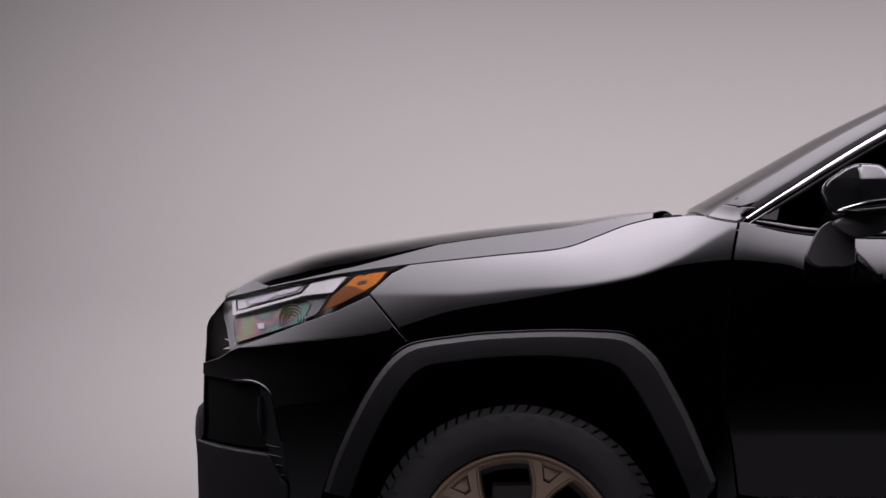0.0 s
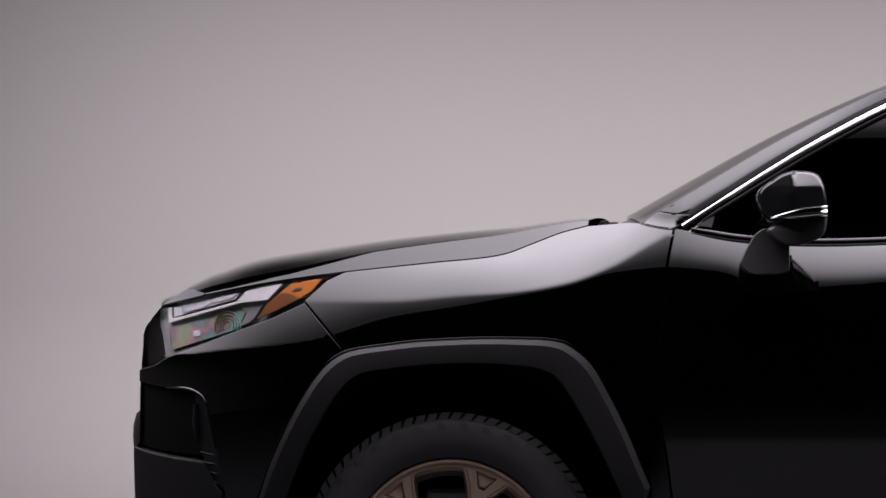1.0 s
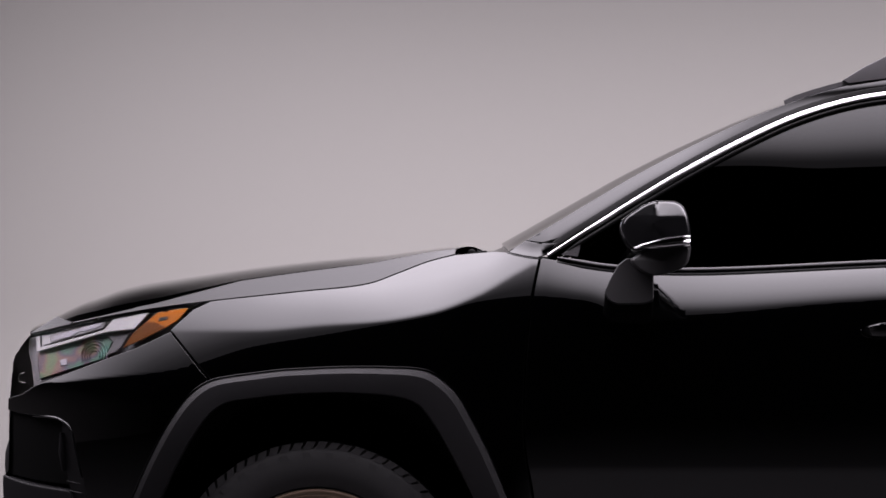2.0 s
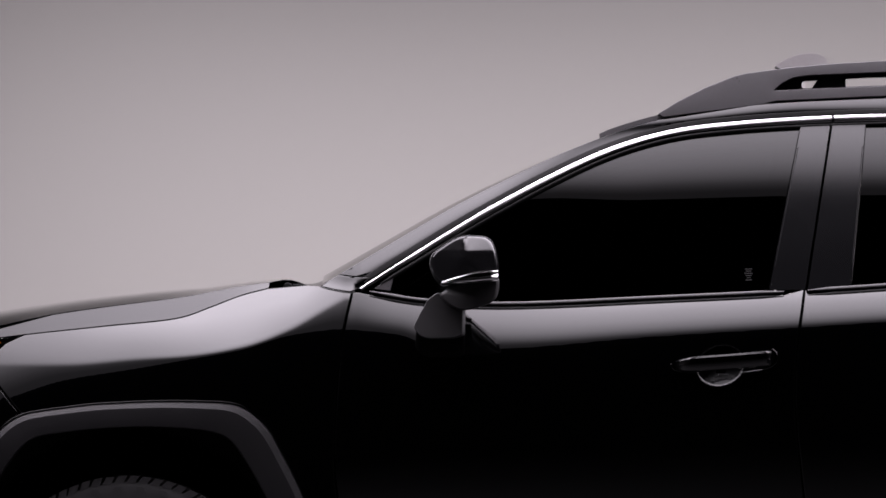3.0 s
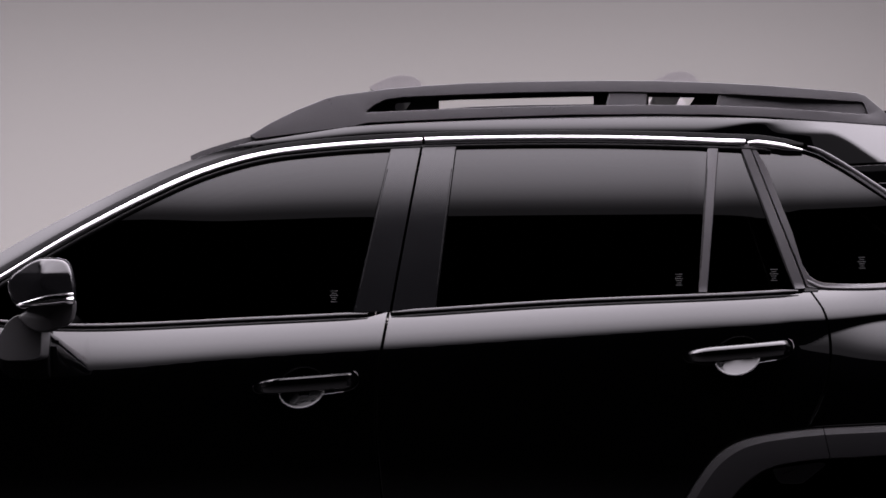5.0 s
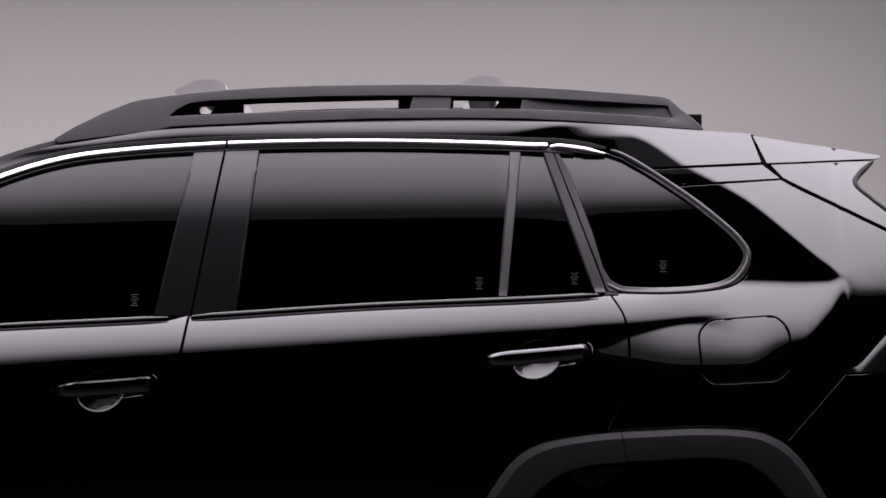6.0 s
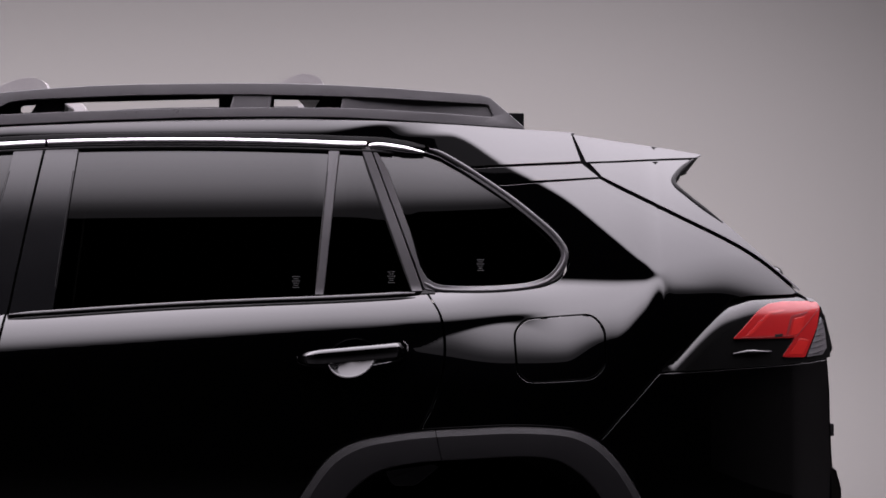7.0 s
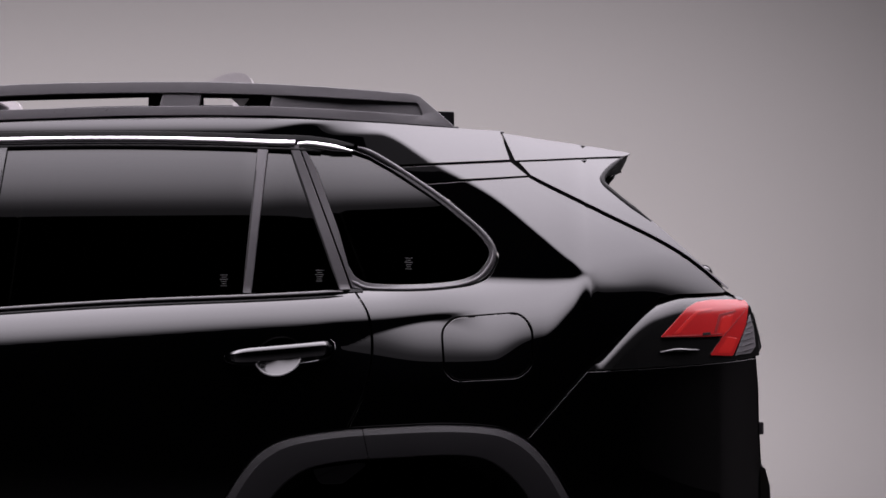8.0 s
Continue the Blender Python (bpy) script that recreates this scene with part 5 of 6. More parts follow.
def daylight():
    under = offset_line(chrome_line, -.011)
    u = np.array(under)

    def top(x0, x1):
        return [p for p in under if x0 < p[0] < x1]

    def low(x0, x1):
        return [p for p in glass_low if x0 < p[0] < x1]
    sill = np.array(glass_low)

    def glass_normal(x, z):
        # the panes keep their own gentle bow, clear of the shoulder below and the pillar behind
        n = side_normal(x, np.maximum(z, np.interp(x, sill[:, 0], sill[:, 1]) + .035))
        n[:, 2] += .006 * np.clip((x - 2.30) / .15, 0, 1) + 1.6 * np.clip(z - 1.40, 0, 1) * np.clip((x - 2.30) / .15, 0, 1)
        return n / np.linalg.norm(n, axis=1, keepdims=True)
    # front door glass with its quarter light
    fr = [np.array((.565, 1.160))] + low(.58, B_FRONT[1][0]) + lerp_line(B_FRONT[1], B_FRONT[0]) + top(.60, B_FRONT[0][0] - .004)[::-1]
    near, far = panel("door_window", fr, GLASS, doors_f[0], normal_at=glass_normal, off=.008, depth=.006, far=doors_f[1], label="black privacy glass")
    # rear door glass and fixed light
    rr = [np.array(B_REAR[1])] + low(B_REAR[1][0] + .004, DIV_A[1][0] - .004) + lerp_line(DIV_A[1], DIV_A[0]) + top(B_REAR[0][0] + .004, DIV_A[0][0] - .003)[::-1] + [np.array(B_REAR[0])]
    panel("door_window", rr, GLASS, doors_r[0], normal_at=glass_normal, off=.008, depth=.006, far=doors_r[1], label="black privacy glass")
    fx = [np.array(DIV_B[1])] + low(DIV_B[1][0] + .004, DIV_C[1][0] - .004) + lerp_line(DIV_C[1], DIV_C[0]) + [np.array(DIV_B[0])]
    panel("fixed_light", fx, GLASS, doors_r[0], normal_at=glass_normal, off=.008, depth=.006, far=doors_r[1], label="black privacy glass")
    q = smooth_line(Q_GLASS[1:-3], 6)
    qg = [np.array(Q_GLASS[0])] + q + [np.array(p) for p in Q_GLASS[-3:]]
    panel("quarter_window", qg, GLASS, quarter[0], normal_at=glass_normal, off=.008, depth=.006, far=quarter[1], label="black privacy glass")
    # surround of the quarter window
    ring = [np.array((2.5640, 1.2140)), np.array((2.590, 1.2095))] + smooth_line([(2.70, 1.2085), (2.78, 1.2125), (2.855, 1.224), (2.893, 1.246), (2.913, 1.296), (2.894, 1.339), (2.823, 1.404), (2.735, 1.468), (2.648, 1.5125), (2.600, 1.541)]) + [np.array((2.563, 1.5545)), np.array((2.4365, 1.5625))]
    panel("quarter_window_frame", rounded(ring, .004), RAILM, quarter[0], off=-.001, holes=[qg], depth=.016, far=quarter[1], step=.012, label="satin dark grey window frame")
    strip("quarter_window_bead", [p for p in offset_line(q, .012)][4:], .012, .005, RAILM, quarter[0], far=quarter[1])
    # centre pillar covers
    a0, a1, m0, m1, b0, b1 = (np.array(p) for p in (B_FRONT[0], B_FRONT[1], B_MID[0], B_MID[1], B_REAR[0], B_REAR[1]))
    gl = (0, .003)
    panel("pillar_cover", [a1 + (.001, -.001), m1 + (-.003, 0), m0 + (-.003, -.001), a0 + (.001, .003)], TRIM, doors_f[0], far=doors_f[1], normal_at=glass_normal, off=-.001, depth=.012, lip=.0004, label="satin black centre pillar cover")
    panel("pillar_cover", [m1 + (.003, 0), b1 + (-.001, 0), b0 + (-.001, .002), m0 + (.003, 0)], TRIM, doors_r[0], far=doors_r[1], normal_at=glass_normal, off=-.001, depth=.012, lip=.0004, label="satin black centre pillar cover")
    panel("window_divider", [DIV_A[1], DIV_B[1], DIV_B[0], DIV_A[0]], RAILM, doors_r[0], far=doors_r[1], off=-.001, depth=.012)
    panel("rear_door_frame", [DIV_C[1], np.array(DIV_D[1]) + (.001, -.006), DIV_D[0], DIV_C[0]], RAILM, doors_r[0], far=doors_r[1], off=-.002, depth=.010, lip=.0012)
    for p, c, o in ((B_FRONT, doors_f, .004), (B_REAR, doors_r, -.004), (DIV_A, doors_r, .002), (DIV_C, doors_r, 0.0)):
        strip("glass_run", [np.array(p[1]) + (o, 0), np.array(p[0]) + (o, 0)], .006, .001, SEAL, c[0], far=c[1])
    # bright moulding over the windows, black seal above and below it
    for x0, x1, c in ((.50, 1.652, doors_f), (1.658, 2.425, doors_r), (2.431, 2.60, quarter)):
        seg = [p for p in chrome_line if x0 < p[0] < x1]
        if x0 > 1:
            seg = [at_x(chrome_line, x0)] + seg
        if x1 < 2.5:
            seg = seg + [at_x(chrome_line, x1)]
        strip("bright_moulding", seg, .0185, .006, CHROME, c[0], "bright chrome window moulding", far=c[1], taper=x1 > 2.5, n=11, bow=.32, face=lambda x: min(1, .48 + .52 * (x - .52) / .32))
    panel("frame_corner", [(2.556, 1.2035), (2.590, 1.2045), (2.590, 1.2085), (2.562, 1.2125)], SEAL, doors_r[0], far=doors_r[1], off=-.0035, lip=.0004, depth=.01)
    strip("upper_seal", [p for p in offset_line(chrome_line, .0160) if p[0] > .50], .016, .0006, SEAL, doors_f[0], far=doors_f[1])
    strip("lower_seal", [p for p in offset_line(chrome_line, -.0135) if .56 < p[0] < 2.5], .008, .003, SEAL, doors_f[0], far=doors_f[1])
    for x0, x1, c in ((.535, 1.571, doors_f), (1.580, 2.567, doors_r)):
        seg = [p - (0, .004) for p in glass_low if x0 < p[0] < x1]
        strip("belt_moulding", seg, .011, .005, BELTM, c[0], "satin black belt moulding", far=c[1], lean=34, bow=.22, proud=.004, n=9)
        strip("belt_seal", [p - (0, .0105) for p in seg][0:], .009, .003, SEAL, c[0], far=c[1], lean=30)
    # mirror sail
    panel("mirror_sail", [(.558, 1.159), (.598, 1.154), (.607, 1.189)], RAILM, doors_f[0], far=doors_f[1], off=.001, depth=.01)
    # small printed marks low on the glass, as plain bars
    for cx, cz, c in ((1.447, 1.192, doors_f), (2.262, 1.232, doors_r), (2.487, 1.243, doors_r), (2.698, 1.272, quarter)):
        for k, w in enumerate((.018, .012, .020, .014, .010, .016)):
            z = cz + .012 - k * .0052
            panel("printed_mark", [(cx - w / 2, z), (cx + w / 2, z), (cx + w / 2, z + .0016), (cx - w / 2, z + .0016)], STICK, c[0], far=False, off=.0065, depth=.001, lip=.0003)


daylight()


# ---- handles, mirrors ----
def handles(pts, cup, owner, cx, cz, slope, edge, sunk=1.0):
    # bowl behind the grip
    rows = []
    for s, d in ((1, .001), (.975, .0035), (.955, .0045), (.9, .0062), (.8, .0094), (.65, .0137), (.5, .0175), (.35, .0208), (.2, .0237), (.02, .0265)):
        rows.append([(cx + (p[0] - cx) * s, float(side(*p)) * s + float(side(cx, cz)) * (1 - s) + d * sunk, cz + (p[1] - cz) * s) for p in cup])
    for k, m in enumerate((False, True)):
        loft("handle_bowl", rows, PAINT, owner[k], "recessed glossy black handle bowl", closed=True, mirror=m)
    # grip
    x0, x1 = pts[0][0] - .006, pts[3][0] - .004
    zc = lambda x: cz + .009 + slope * (x - cx)
    rows = []
    for s in np.linspace(0, 1, 25):
        x = x0 + (x1 - x0) * s
        e = min(1, (1 - (1 - min(1, s / .30)) ** 2) ** .5 * .9 + .1) * min(1, (1 - (1 - min(1, (1 - s) / .07)) ** 2) ** .5 * .9 + .1)
        h, dp = .0185 * e + .001, .013 * e + .001
        y = float(side(x, zc(x))) - .024 - .012 * math.sin(math.pi * s) + (.030 * max(0, 1 - s / .18) ** 2) + .022 * max(0, 1 - (1 - s) / .08) ** 2
        rows.append([(x, y - dp * u, zc(x) + h * v) for u, v in ((.30, -.82), (.80, -.70), (.94, -.40), (1, -.32), (1, edge), (.96, edge + .08), (.55, .93), (.30, 1), (-1, 1), (-1, -.82))])
    for k, m in enumerate((False, True)):
        loft("door_handle", rows, PAINT, owner[k], "glossy black pull handle", closed=True, caps=True, mirror=m)
    # thin seat of the handle round both ends
    for line in ([(x0 - .002, zc(x0) + .004), (x0 + .003, zc(x0) - .009), (x0 + .024, zc(x0) - .016)],
                 [(x1 - .006, zc(x1) + .020), (x1 + .004, zc(x1) + .011), (x1 + .005, zc(x1) - .008), (x1 - .009, zc(x1) - .022), (cx + .045, zc(cx) - .026)]):
        near, other = strip("handle_seat", smooth_line(line), .0022, .0018, PAINT, owner[0], n=5)
        other.parent = owner[1]
    # mounts hidden behind both ends
    for xx in (x0 + .03, x1 - .02):
        y = float(side(xx, zc(xx)))
        for k in range(2):
            ys = (y - .02, y + .02) if k == 0 else (WIDE - y - .02, WIDE - y + .02)
            box("handle_mount", (xx - .012, ys[0], zc(xx) - .010), (xx + .012, ys[1], zc(xx) + .010), TRIM, owner[k], bevel=.002)


handles(HANDLE_F, cup_f, doors_f, 1.376, .982, .075, .73, .9)
handles(HANDLE_R, cup_r, doors_r, 2.396, 1.055, .08, .50)


def key_cylinder():
    bm = bmesh.new()
    y = float(side(1.485, 1.0)) - .038
    bmesh.ops.create_cone(bm, cap_ends=True, segments=16, radius1=.0065, radius2=.0065, depth=.006, matrix=Matrix.Translation((1.484, y, .995)) @ Matrix.Rotation(radians(90), 4, "X"))
    from_bm("touch_sensor", bm, TRIM, doors_f[0], bevel=.001)


key_cylinder()


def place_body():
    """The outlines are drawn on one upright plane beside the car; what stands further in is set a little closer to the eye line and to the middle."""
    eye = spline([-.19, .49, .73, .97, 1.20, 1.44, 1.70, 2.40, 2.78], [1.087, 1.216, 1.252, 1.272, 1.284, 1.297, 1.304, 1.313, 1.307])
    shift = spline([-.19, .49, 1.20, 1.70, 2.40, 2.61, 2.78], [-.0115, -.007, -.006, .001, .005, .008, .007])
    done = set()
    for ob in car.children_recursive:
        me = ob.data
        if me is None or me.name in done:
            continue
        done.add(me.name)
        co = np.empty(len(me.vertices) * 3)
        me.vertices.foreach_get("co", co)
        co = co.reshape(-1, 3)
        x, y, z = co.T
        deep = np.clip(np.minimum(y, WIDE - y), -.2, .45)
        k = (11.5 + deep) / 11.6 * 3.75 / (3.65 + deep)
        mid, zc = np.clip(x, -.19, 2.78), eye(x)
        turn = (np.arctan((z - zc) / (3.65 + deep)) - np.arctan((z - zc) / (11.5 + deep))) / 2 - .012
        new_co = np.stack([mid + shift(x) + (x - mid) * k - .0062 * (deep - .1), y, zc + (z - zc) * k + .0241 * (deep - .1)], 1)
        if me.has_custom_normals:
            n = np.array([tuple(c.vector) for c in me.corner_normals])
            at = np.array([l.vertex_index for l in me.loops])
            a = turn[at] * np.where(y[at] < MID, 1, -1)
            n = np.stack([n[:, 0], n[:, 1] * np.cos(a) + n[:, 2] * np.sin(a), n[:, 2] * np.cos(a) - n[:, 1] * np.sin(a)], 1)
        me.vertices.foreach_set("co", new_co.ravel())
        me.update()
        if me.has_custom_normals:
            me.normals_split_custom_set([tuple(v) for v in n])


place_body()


# ---- mirrors, rails and wheels stand at their own depth ----
def shell_of(outline, depth, lean, crown=0.0):
    """A domed shell over an outline (x, z), bulging towards -y."""
    c = np.array(outline).mean(0)
    rows = []
    face = [(-.117 - .010 * (1 - s), s) for s in np.linspace(.89, .04, 18)]
    for y, s in [(.09, .70), (.06, .86), (.02, .96), (-.02, 1.0), (-.06, .999), (-.092, .992), (-.103, .978), (-.1105, .955), (-.115, .925)] + face:
        f = min(1, max(0, (.03 - y) / .10))
        row = []
        for p in outline:
            q = c + (np.array(p) - c) * s
            # two planes of the face: one turned to the nose, one tipped up under the top edge
            fold = .42 * max(0, c[0] + .010 - q[0]) + crown * max(0, q[1] - c[1] - .018) * min(1, max(.15, (q[0] - c[0] - .004) / .012))
            row.append((q[0] - .40 * max(0, y + .075) * min(1, max(0, (q[0] - c[0]) / .05)), y * depth * .95 - .004 + .8 * f * (lean[0] * (q[0] - c[0]) + lean[1] * (q[1] - c[1]) + fold), q[1]))
        rows.append(row)
    return rows


def mirrors():
    cap = rounded([(.678, 1.2120), (.681, 1.2280), (.690, 1.2400), (.705, 1.2495), (.735, 1.2680), (.759, 1.2760), (.784, 1.2770), (.814, 1.2745), (.829, 1.2650), (.838, 1.2450),
                   (.8445, 1.2120), (.8445, 1.1830), (.794, 1.1780), (.748, 1.1700), (.711, 1.1610), (.695, 1.1730), (.685, 1.1890)], .010, 3)
    low = rounded([(.702, 1.1440), (.735, 1.1670), (.781, 1.1780), (.8445, 1.1840), (.8445, 1.1600), (.839, 1.1360), (.826, 1.1230), (.797, 1.1130), (.771, 1.1070), (.748, 1.1070), (.724, 1.1190), (.7085, 1.1330)], .010, 3)
    back = .008
    cap = [(p[0] + back, p[1] + .08 * max(0, p[1] - 1.2)) for p in cap]
    low = [(p[0] + back, p[1]) for p in low]
    for m, owner in ((False, doors_f[0]), (True, doors_f[1])):
        house = loft("door_mirror", shell_of(cap, 1.0, (-.05, .16), .85), CAP, owner, "glossy black door mirror with an indicator strip", closed=True, caps=True, mirror=m)[0]
        loft("lower_housing", shell_of(low, .93, (-.10, .16)), FOOTM, house, closed=True, caps=True, mirror=m)
        # indicator strip wrapped round the cap
        for shift, thick, mt, out in ((.0095, .0026, CHROME, .0), (.0040, .0028, GLOSS, .004), (-.0050, .0064, CHROME, .0), (-.0125, .0026, GLOSS, .0)):
            band = []
            for s in np.linspace(0, 1, 21):
                x = .711 + back + .130 * s
                z = 1.1705 + .024 * s - .007 * s * s + shift * min(1, .1 + s * 1.6)
                y = -.143 - .010 * math.sin(min(1, s * 1.5) * math.pi / 2) + .014 * max(0, (s - .85) / .15) ** 2 + out
                h = thick * min(1, .25 + s * 1.5)
                band.append([(x, y + .09, z - h), (x, y, z - h), (x, y - .003, z - h * .3), (x, y - .002, z + h * .5), (x, y + .002, z + h), (x, y + .09, z + h)])
            loft("indicator", band, mt, house, "bright indicator strip" if mt is CHROME else "", closed=True, caps=True, mirror=m)
        # foot on the door
        f = np.array(rounded([(.642, 1.0680), (.658, 1.1010), (.677, 1.1340), (.697, 1.1490), (.728, 1.1470), (.759, 1.1220), (.759, 1.0480), (.735, 1.0410), (.673, 1.0400), (.654, 1.0480)], .008, 3)) + (back, 0)
        fc = f.mean(0)
        rows = []
        for y, s, dx, dz in ((.135, 1.0, .004, 0), (.06, 1.0, .002, 0), (-.030, 1.0, 0, 0), (-.040, .99, 0, 0), (-.045, .96, 0, 0)):
            rows.append([(fc[0] + dx + (p[0] - fc[0]) * s, y + .25 * (p[1] - fc[1]) * (y < .0), fc[1] + dz + (p[1] - fc[1]) * s) for p in f])
        loft("mirror_foot", rows, FOOTM, house, "satin black mirror foot", closed=True, caps=True, mirror=m)
        # silvered glass facing back
        g = [(.838 + back, .07, 1.15), (.842 + back, -.08, 1.15), (.842 + back, -.08, 1.24), (.838 + back, .065, 1.25)]
        make("mirror_glass", g, [(0, 1, 2, 3)], MIRRORM, house, "silvered mirror glass", mirror=m, smooth=False)


mirrors()


# ---- roof rails and cross bars ----
def roof_edge(x):
    return .325 + .02 * (x - 1.3) + .052 * min(1, max(0, (x - 2.45) / .3)) ** 1.5


RAIL = [(1.233, 1.5856), (1.281, 1.6156), (1.349, 1.6501), (1.4176, 1.6776), (1.445, 1.6846), (1.486, 1.6901), (1.5545, 1.6996), (1.65, 1.7081), (1.76, 1.7151), (1.874, 1.7188), (2.08, 1.7215),
        (2.217, 1.7211), (2.354, 1.7166), (2.491, 1.7091), (2.628, 1.6996), (2.705, 1.6941), (2.727, 1.6876), (2.769, 1.6516), (2.808, 1.6166), (2.808, 1.6106), (2.696, 1.6186), (2.491, 1.6311), (2.368, 1.6371),
        (2.204, 1.6386), (2.013, 1.6371), (1.74, 1.6276), (1.518, 1.6171), (1.486, 1.6091), (1.349, 1.5911), (1.2467, 1.5776)]
SLOT = [(1.511, 1.6421), (1.602, 1.6466), (1.739, 1.6521), (1.876, 1.6562), (2.013, 1.6596), (2.204, 1.6616), (2.355, 1.6603), (2.491, 1.6546), (2.628, 1.6466), (2.735, 1.6396),
        (2.722, 1.6711), (2.56, 1.6796), (2.423, 1.6866), (2.286, 1.6906), (2.149, 1.6936), (2.012, 1.6936), (1.876, 1.6916), (1.739, 1.6866), (1.602, 1.6806), (1.561, 1.6751), (1.534, 1.6616)]
BAR_A = [(1.515, 1.7050), (1.5455, 1.7220), (1.573, 1.7330), (1.594, 1.7370), (1.621, 1.7360), (1.634, 1.7300), (1.646, 1.7200), (1.650, 1.7030)]
BAR_B = [(2.204, 1.7200), (2.235, 1.7345), (2.256, 1.7440), (2.270, 1.7470), (2.297, 1.7440), (2.311, 1.7370), (2.319, 1.7240), (2.321, 1.7130)]


def rails():
    y0, y1 = .0, .05

    def lean(ob, far):
        for v in ob.data.vertices:
            d = (v.co.z - 1.62) * .30 + roof_edge(v.co.x)
            v.co.y += -d if far else d
    for far in (False, True):
        r = plate("roof_rail", RAIL, *((y0, y1) if not far else (WIDE - y1, WIDE - y0)), RAILM, car, "matt grey raised roof rail", holes=[rounded(SLOT, .006)], bevel=.009, seg=4, smooth=True)[0]
        lean(r, far)
        # faces that look down are coloured black to paint in the rail's underside shade
        r.data.materials.append(SEAL)
        for face in r.data.polygons:
            face.material_index = int(face.normal.z < -.5)
        f = (lambda y: WIDE - y) if far else (lambda y: y)
        lo, hi = sorted((f(y0 + .005), f(y1 - .004)))
        for web in ([(2.094, 1.6556), (2.192, 1.6556), (2.198, 1.6976), (2.104, 1.6976)], [(2.362, 1.6536), (2.75, 1.6306), (2.74, 1.6776), (2.37, 1.6956)]):
            lean(plate("rail_web", web, lo, hi, RAILM, r, "grey recessed rail web", bevel=.004)[0], far)
        liner = [(1.500, 1.6336), (1.74, 1.6456), (2.013, 1.6536), (2.204, 1.6556), (2.372, 1.6536), (2.372, 1.6976), (2.204, 1.6996), (2.013, 1.6996), (1.74, 1.6936), (1.58, 1.6856), (1.51, 1.6536)]
        gaps = [rounded([(1.583, 1.6496), (1.640, 1.6516), (1.640, 1.6711), (1.583, 1.6676)], .009), [(1.69, 1.6496), (2.066, 1.6586), (2.066, 1.6851), (1.74, 1.6766), (1.69, 1.6736)], [(2.200, 1.6606), (2.355, 1.6586), (2.352, 1.6816), (2.200, 1.6836)]]
        lean(plate("slot_liner", liner, *sorted((f(y1 - .012), f(y1 + .004))), SEAL, r, "black inner wall of the rail slot", holes=gaps, bevel=0)[0], far)
        # added black plate that draws the shadow gap between rail and roof
        foot = [(1.30, 1.5716), (1.486, 1.5956), (1.74, 1.6116), (2.013, 1.6216), (2.204, 1.6236), (2.491, 1.6176), (2.696, 1.6056), (2.70, 1.6306), (2.491, 1.6416), (2.204, 1.6476), (2.013, 1.6456), (1.74, 1.6356), (1.486, 1.6176), (1.30, 1.5936)]
        lean(plate("rail_gasket", foot, *sorted((f(y0 + .012), f(y1))), SEAL, r, "black rubber rail gasket", bevel=0)[0], far)
        plate("rail_end_cap", [(2.765, 1.6566), (2.809, 1.6556), (2.809, 1.6196), (2.770, 1.6236)], *sorted((f(roof_edge(2.8) + .12), f(roof_edge(2.8) + .175))), TRIM, r, "black rail end block", bevel=.003)
    for pts in (BAR_A, BAR_B):
        xa, xb, zt = pts[0][0], pts[-1][0], max(p[1] for p in pts)
        cx, e = (xa + xb) / 2, roof_edge((xa + xb) / 2)
        rows = [[(cx + .036 * math.cos(a), y, zt - .026 + .013 * math.sin(a)) for a in np.linspace(0, 2 * math.pi, 19)[:-1]] for y in np.linspace(e + .11, WIDE - e - .11, 9)]
        cb = loft("cross_bar", rows, RAILM, car, "grey aero roof cross bar", closed=True, caps=True)[0]
        for lo, hi in ((e + .055, e + .125), (WIDE - e - .125, WIDE - e - .055)):
            plate("bar_tower", rounded(pts + [(xb - .004, zt - .050), (xa + .05, zt - .050)], .012, 4), lo, hi, TOWER, cb, "grey cross bar end tower", bevel=.004)
            plate("bar_foot", [(xa + .09, zt - .092), (xb + .040, zt - .092), (xb + .022, zt - .040), (xa + .100, zt - .040), (xa + .112, zt - .060)], lo - .01, hi + .01, SEAL, cb, "black cross bar foot", bevel=.003)


rails()


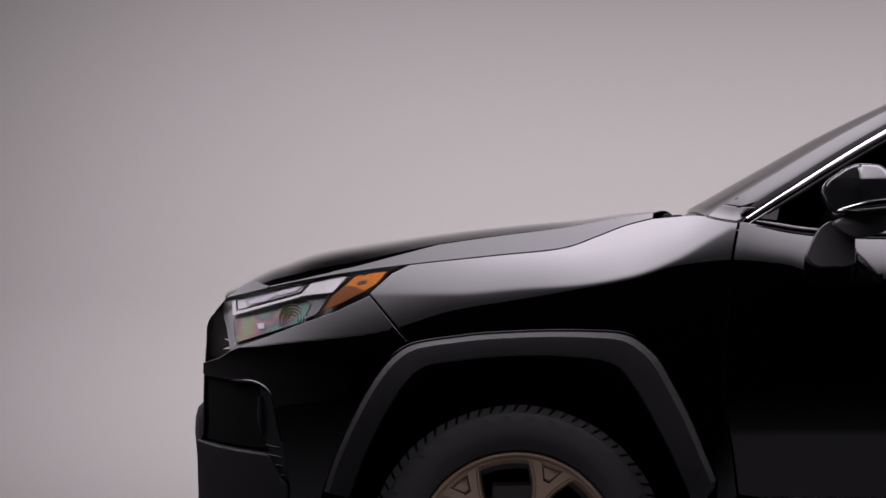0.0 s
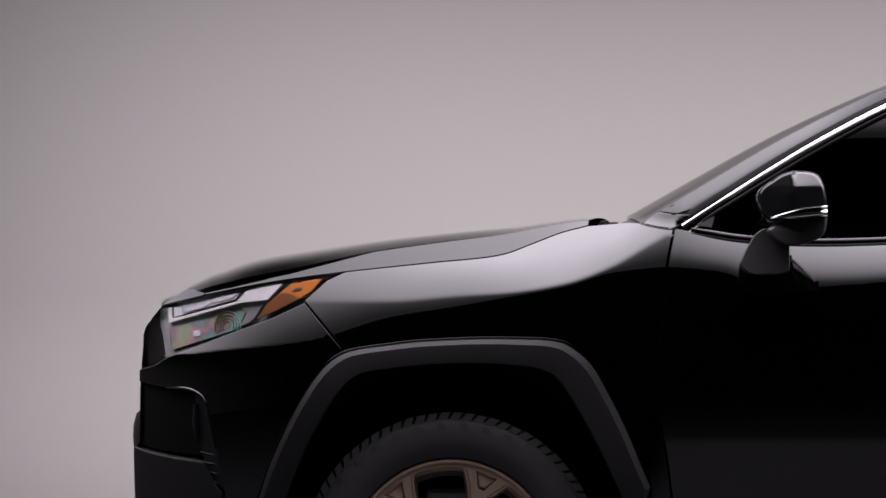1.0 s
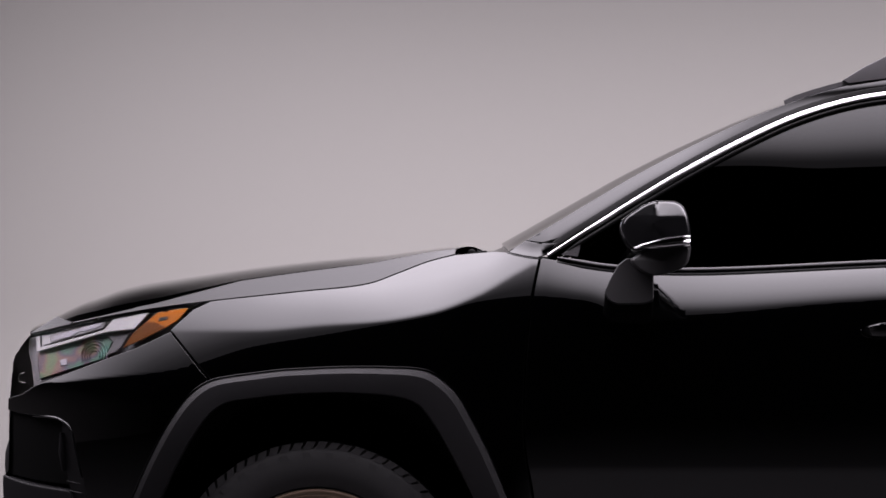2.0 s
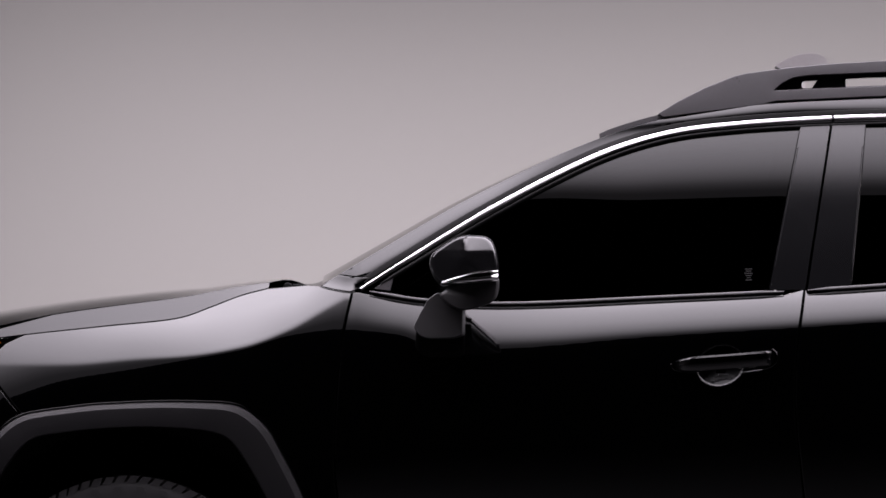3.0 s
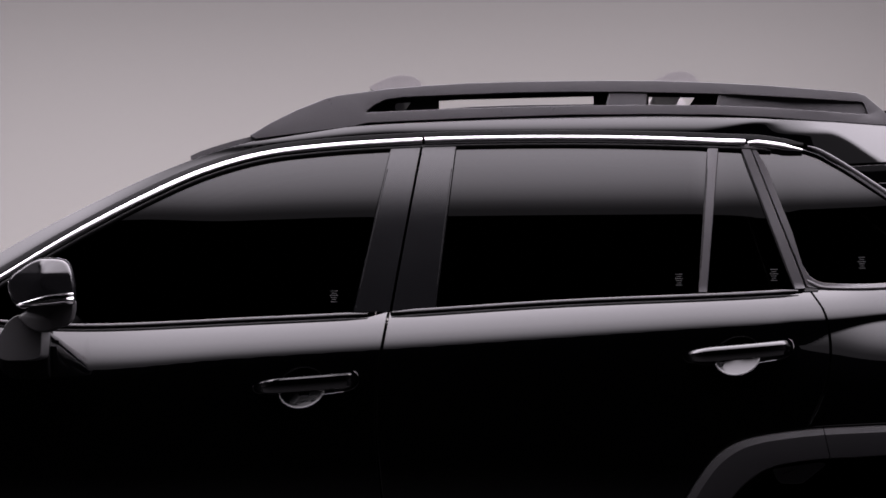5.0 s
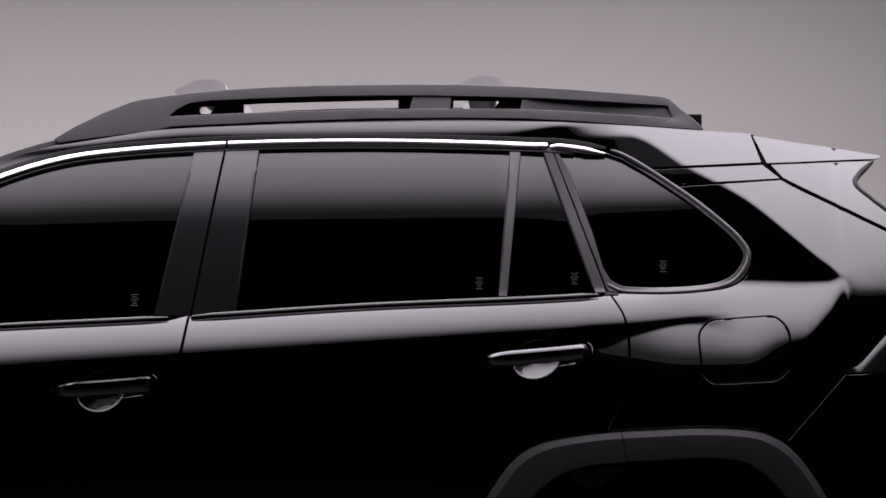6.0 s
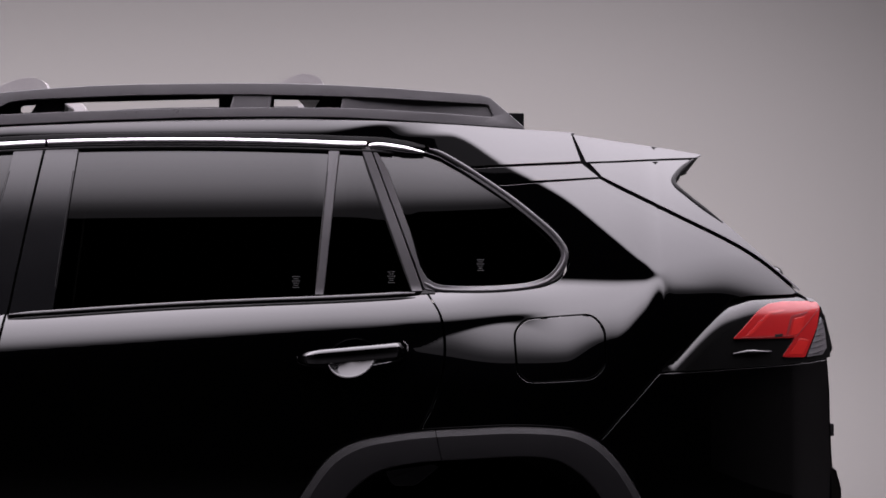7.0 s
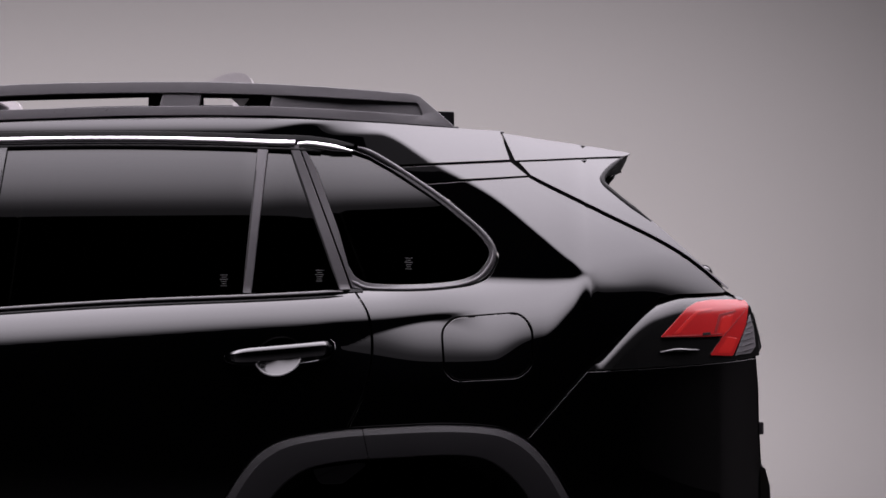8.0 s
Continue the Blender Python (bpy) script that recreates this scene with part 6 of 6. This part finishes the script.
# ---- wheels ----
def wheel():
    """One wheel at the origin, outer face towards -y: rim, six forked spokes, hub, disc, tyre with tread blocks."""
    R, RI = .3555, .247
    sec = [(.205, .06), (.222, .075), (RI - .012, .088), (RI, .093), (RI + .002, .103), (RI + .012, .110), (.285, .116), (.312, .117), (.328, .1125), (.3375, .1075), (.3415, .101), (.342, .066), (.345, .05), (.346, 0)]
    ring = sec + [(r, -w) for r, w in reversed(sec[:-1])]
    n = 96

    def spin(profile, n=n):
        return [[(r * math.sin(a), -w, r * math.cos(a)) for r, w in profile] for a in np.linspace(0, 2 * math.pi, n + 1)]
    rim_prof = [(RI - .002, .096), (RI - .003, .101), (RI - .006, .1025), (RI - .009, .1015), (RI - .0105, .0985), (RI - .0150, .0985), (RI - .0155, .0955), (RI - .0170, .0955), (RI - .0175, .0975), (RI - .0190, .0970), (RI - .0215, .0900), (.217, .070), (.207, .050)]
    rim = loft("wheel", spin(rim_prof), BRONZE, car, "bronze alloy wheel with all-terrain tyre")[0]
    rim.data.set_sharp_from_angle(angle=radians(20))
    loft("rim_barrel", spin([(.2072, .0505), (.203, .0), (.205, -.08), (RI - .01, -.10)]), BARREL, rim, "dark inner rim barrel")
    tyre = loft("tyre", spin(ring), RUBBER, rim, "black all-terrain tyre")[0]
    # shoulder lugs and centre blocks
    bv, bf = [], []

    def block(a, da, r0, r1, w0, w1, skew=0.0, slant=0.0, w2=None):
        k = len(bv)
        for r in (r0, r1):
            s = .92 if r == r1 else 1
            for w, dd in ((w0, -skew), (w1 if r == r0 or w2 is None else w2, skew)):
                for q in (-da * s, da * s):
                    t = a + q + dd + slant * (r - r0) / .03
                    bv.append((r * math.sin(t), -w, r * math.cos(t)))
        bf.extend([(k + i for i in f) for f in ((4, 5, 7, 6), (0, 1, 5, 4), (2, 6, 7, 3), (0, 4, 6, 2), (1, 3, 7, 5))])
    cnt = 76
    for j in range(cnt):
        a = 2 * math.pi * j / cnt
        block(a, .0315 + .0015 * (j % 2), .3375, R - .0006 * (j % 3), .062, .1085, .016, .058, .1035)
        if j % 2:
            block(a + .02, .030, .317, .330, .105, .1166, .0, -.03, .1146)
        block(a + .05, .032, .340, R, -.106, -.062, .012)
        block(a + .03, .032, .340, R - .0005, .008, .052, -.02)
        block(a + .07, .032, .340, R - .0005, -.052, -.008, .02)
    bf2 = [tuple(f) for f in bf]
    make("tread", bv, bf2, RUBBER, tyre, "chunky tread blocks", smooth=False)
    # spokes: fork with a sunk pocket, on a dish that leads in to the hub
    for k in range(6):
        a0 = radians(22 + 60 * k)

        def P(r, t, w):
            return (r * math.sin(a0 + t), -w, r * math.cos(a0 + t))
        half = [(.060, .36), (.08, .26), (.10, .19), (.12, .15), (.14, .135), (.155, .142), (.17, .16), (.185, .188), (.20, .218), (.212, .240), (.222, .262), (.230, .295), (.236, .345), (.240, .40)]
        dish = lambda r: .060 + .036 * ((r - .05) / .19) ** 1.2
        rows = []
        for r in (.060, .08, .10, .12, .14, .155, .17, .180, .1855, .1885, .195, .205, .213, .222, .230, .2325, .2355, .238, .240):
            w, t = dish(r), float(np.interp(r, [q[0] for q in half], [q[1] for q in half]))
            sunk = float(np.interp(r, [.1855, .1885, .2325, .2355], [0, .015, .015, 0]))
            tp = float(np.interp(r, [.1855, .2355], [.045, .140])) if .185 < r < .236 else .03
            right = [(tp - .003 / r, w - sunk), (tp, w), (t - .0095 / r, w), (t - .0075 / r, w - .004), (t - .0055 / r, w - .004), (t - .0045 / r, w - .0005), (t - .002 / r, w - .001), (t, w - .006), (t + .03, w - .050)]
            rows.append([P(r, -q, h) for q, h in reversed(right)] + [P(r, 0, w - sunk)] + [P(r, q, h) for q, h in right])
        spoke = loft("spoke", rows, BRONZE, rim, closed=True, caps=True)[0]
        spoke.data.set_sharp_from_angle(angle=radians(12))
        def tri(r0, r1, t0, t1, h, soft=.005):
            c = [(r0, -t0), (r0, t0), (r1, t1), (r1, -t1)]
            flat = rounded([(r * t, r) for r, t in c], soft, 3)
            return [P(q[1], q[0] / q[1], dish(q[1]) + h) for q in flat]
        pad = [tri(.1915, .2215, .034, .104, -.015), tri(.1925, .2205, .032, .100, -.005), tri(.195, .2185, .025, .092, -.004)]
        loft("pocket_pad", pad, BRONZE, spoke, "raised pad in the spoke pocket", closed=True, caps=True, smooth=False)
        ridge = [tri(.2235, .2335, .108, .126, -.015, .002), tri(.2240, .2330, .108, .124, -.007, .002), tri(.2295, .2328, .112, .122, .0015, .001)]
        loft("pocket_lip", ridge, BRONZE, spoke, "slanted lip across the pocket", closed=True, caps=True, smooth=False)
    bm = bmesh.new()
    bmesh.ops.create_cone(bm, cap_ends=True, segments=40, radius1=.075, radius2=.066, depth=.05, matrix=Matrix.Translation((0, -.045, 0)) @ Matrix.Rotation(radians(90), 4, "X"))
    from_bm("hub", bm, BRONZE, rim, bevel=.004)
    bm = bmesh.new()
    bmesh.ops.create_cone(bm, cap_ends=True, segments=32, radius1=.032, radius2=.030, depth=.012, matrix=Matrix.Translation((0, -.074, 0)) @ Matrix.Rotation(radians(90), 4, "X"))
    from_bm("centre_cap", bm, GLOSS, rim, bevel=.003)
    bm = bmesh.new()
    bmesh.ops.create_cone(bm, cap_ends=True, segments=64, radius1=.152, radius2=.152, depth=.024, matrix=Matrix.Translation((0, .005, 0)) @ Matrix.Rotation(radians(90), 4, "X"))
    from_bm("brake_disc", bm, STEEL, rim, "bare steel brake disc", bevel=.002)
    box("brake_caliper", (-.06, -.045, .085), (.06, .05, .175), STEEL, rim, "cast steel brake caliper", bevel=.012)
    for k in range(5):
        a = 2 * math.pi * k / 5
        bm = bmesh.new()
        bmesh.ops.create_cone(bm, cap_ends=True, segments=6, radius1=.011, radius2=.009, depth=.02, matrix=Matrix.Translation((.052 * math.sin(a), -.072, .052 * math.cos(a))) @ Matrix.Rotation(radians(90), 4, "X"))
        from_bm("wheel_nut", bm, STEEL, rim)
    return rim


AXLE_F, AXLE_R = AXLE_F - .010, AXLE_R + .007
w0 = wheel()
w0.location = (AXLE_F, .158, HUB_Z)
for x, y, turn in ((AXLE_R, .158, 0), (AXLE_F, WIDE - .158, 180), (AXLE_R, WIDE - .158, 180)):
    copy_thing(w0, pose(x, y, HUB_Z, 0, 0, turn))
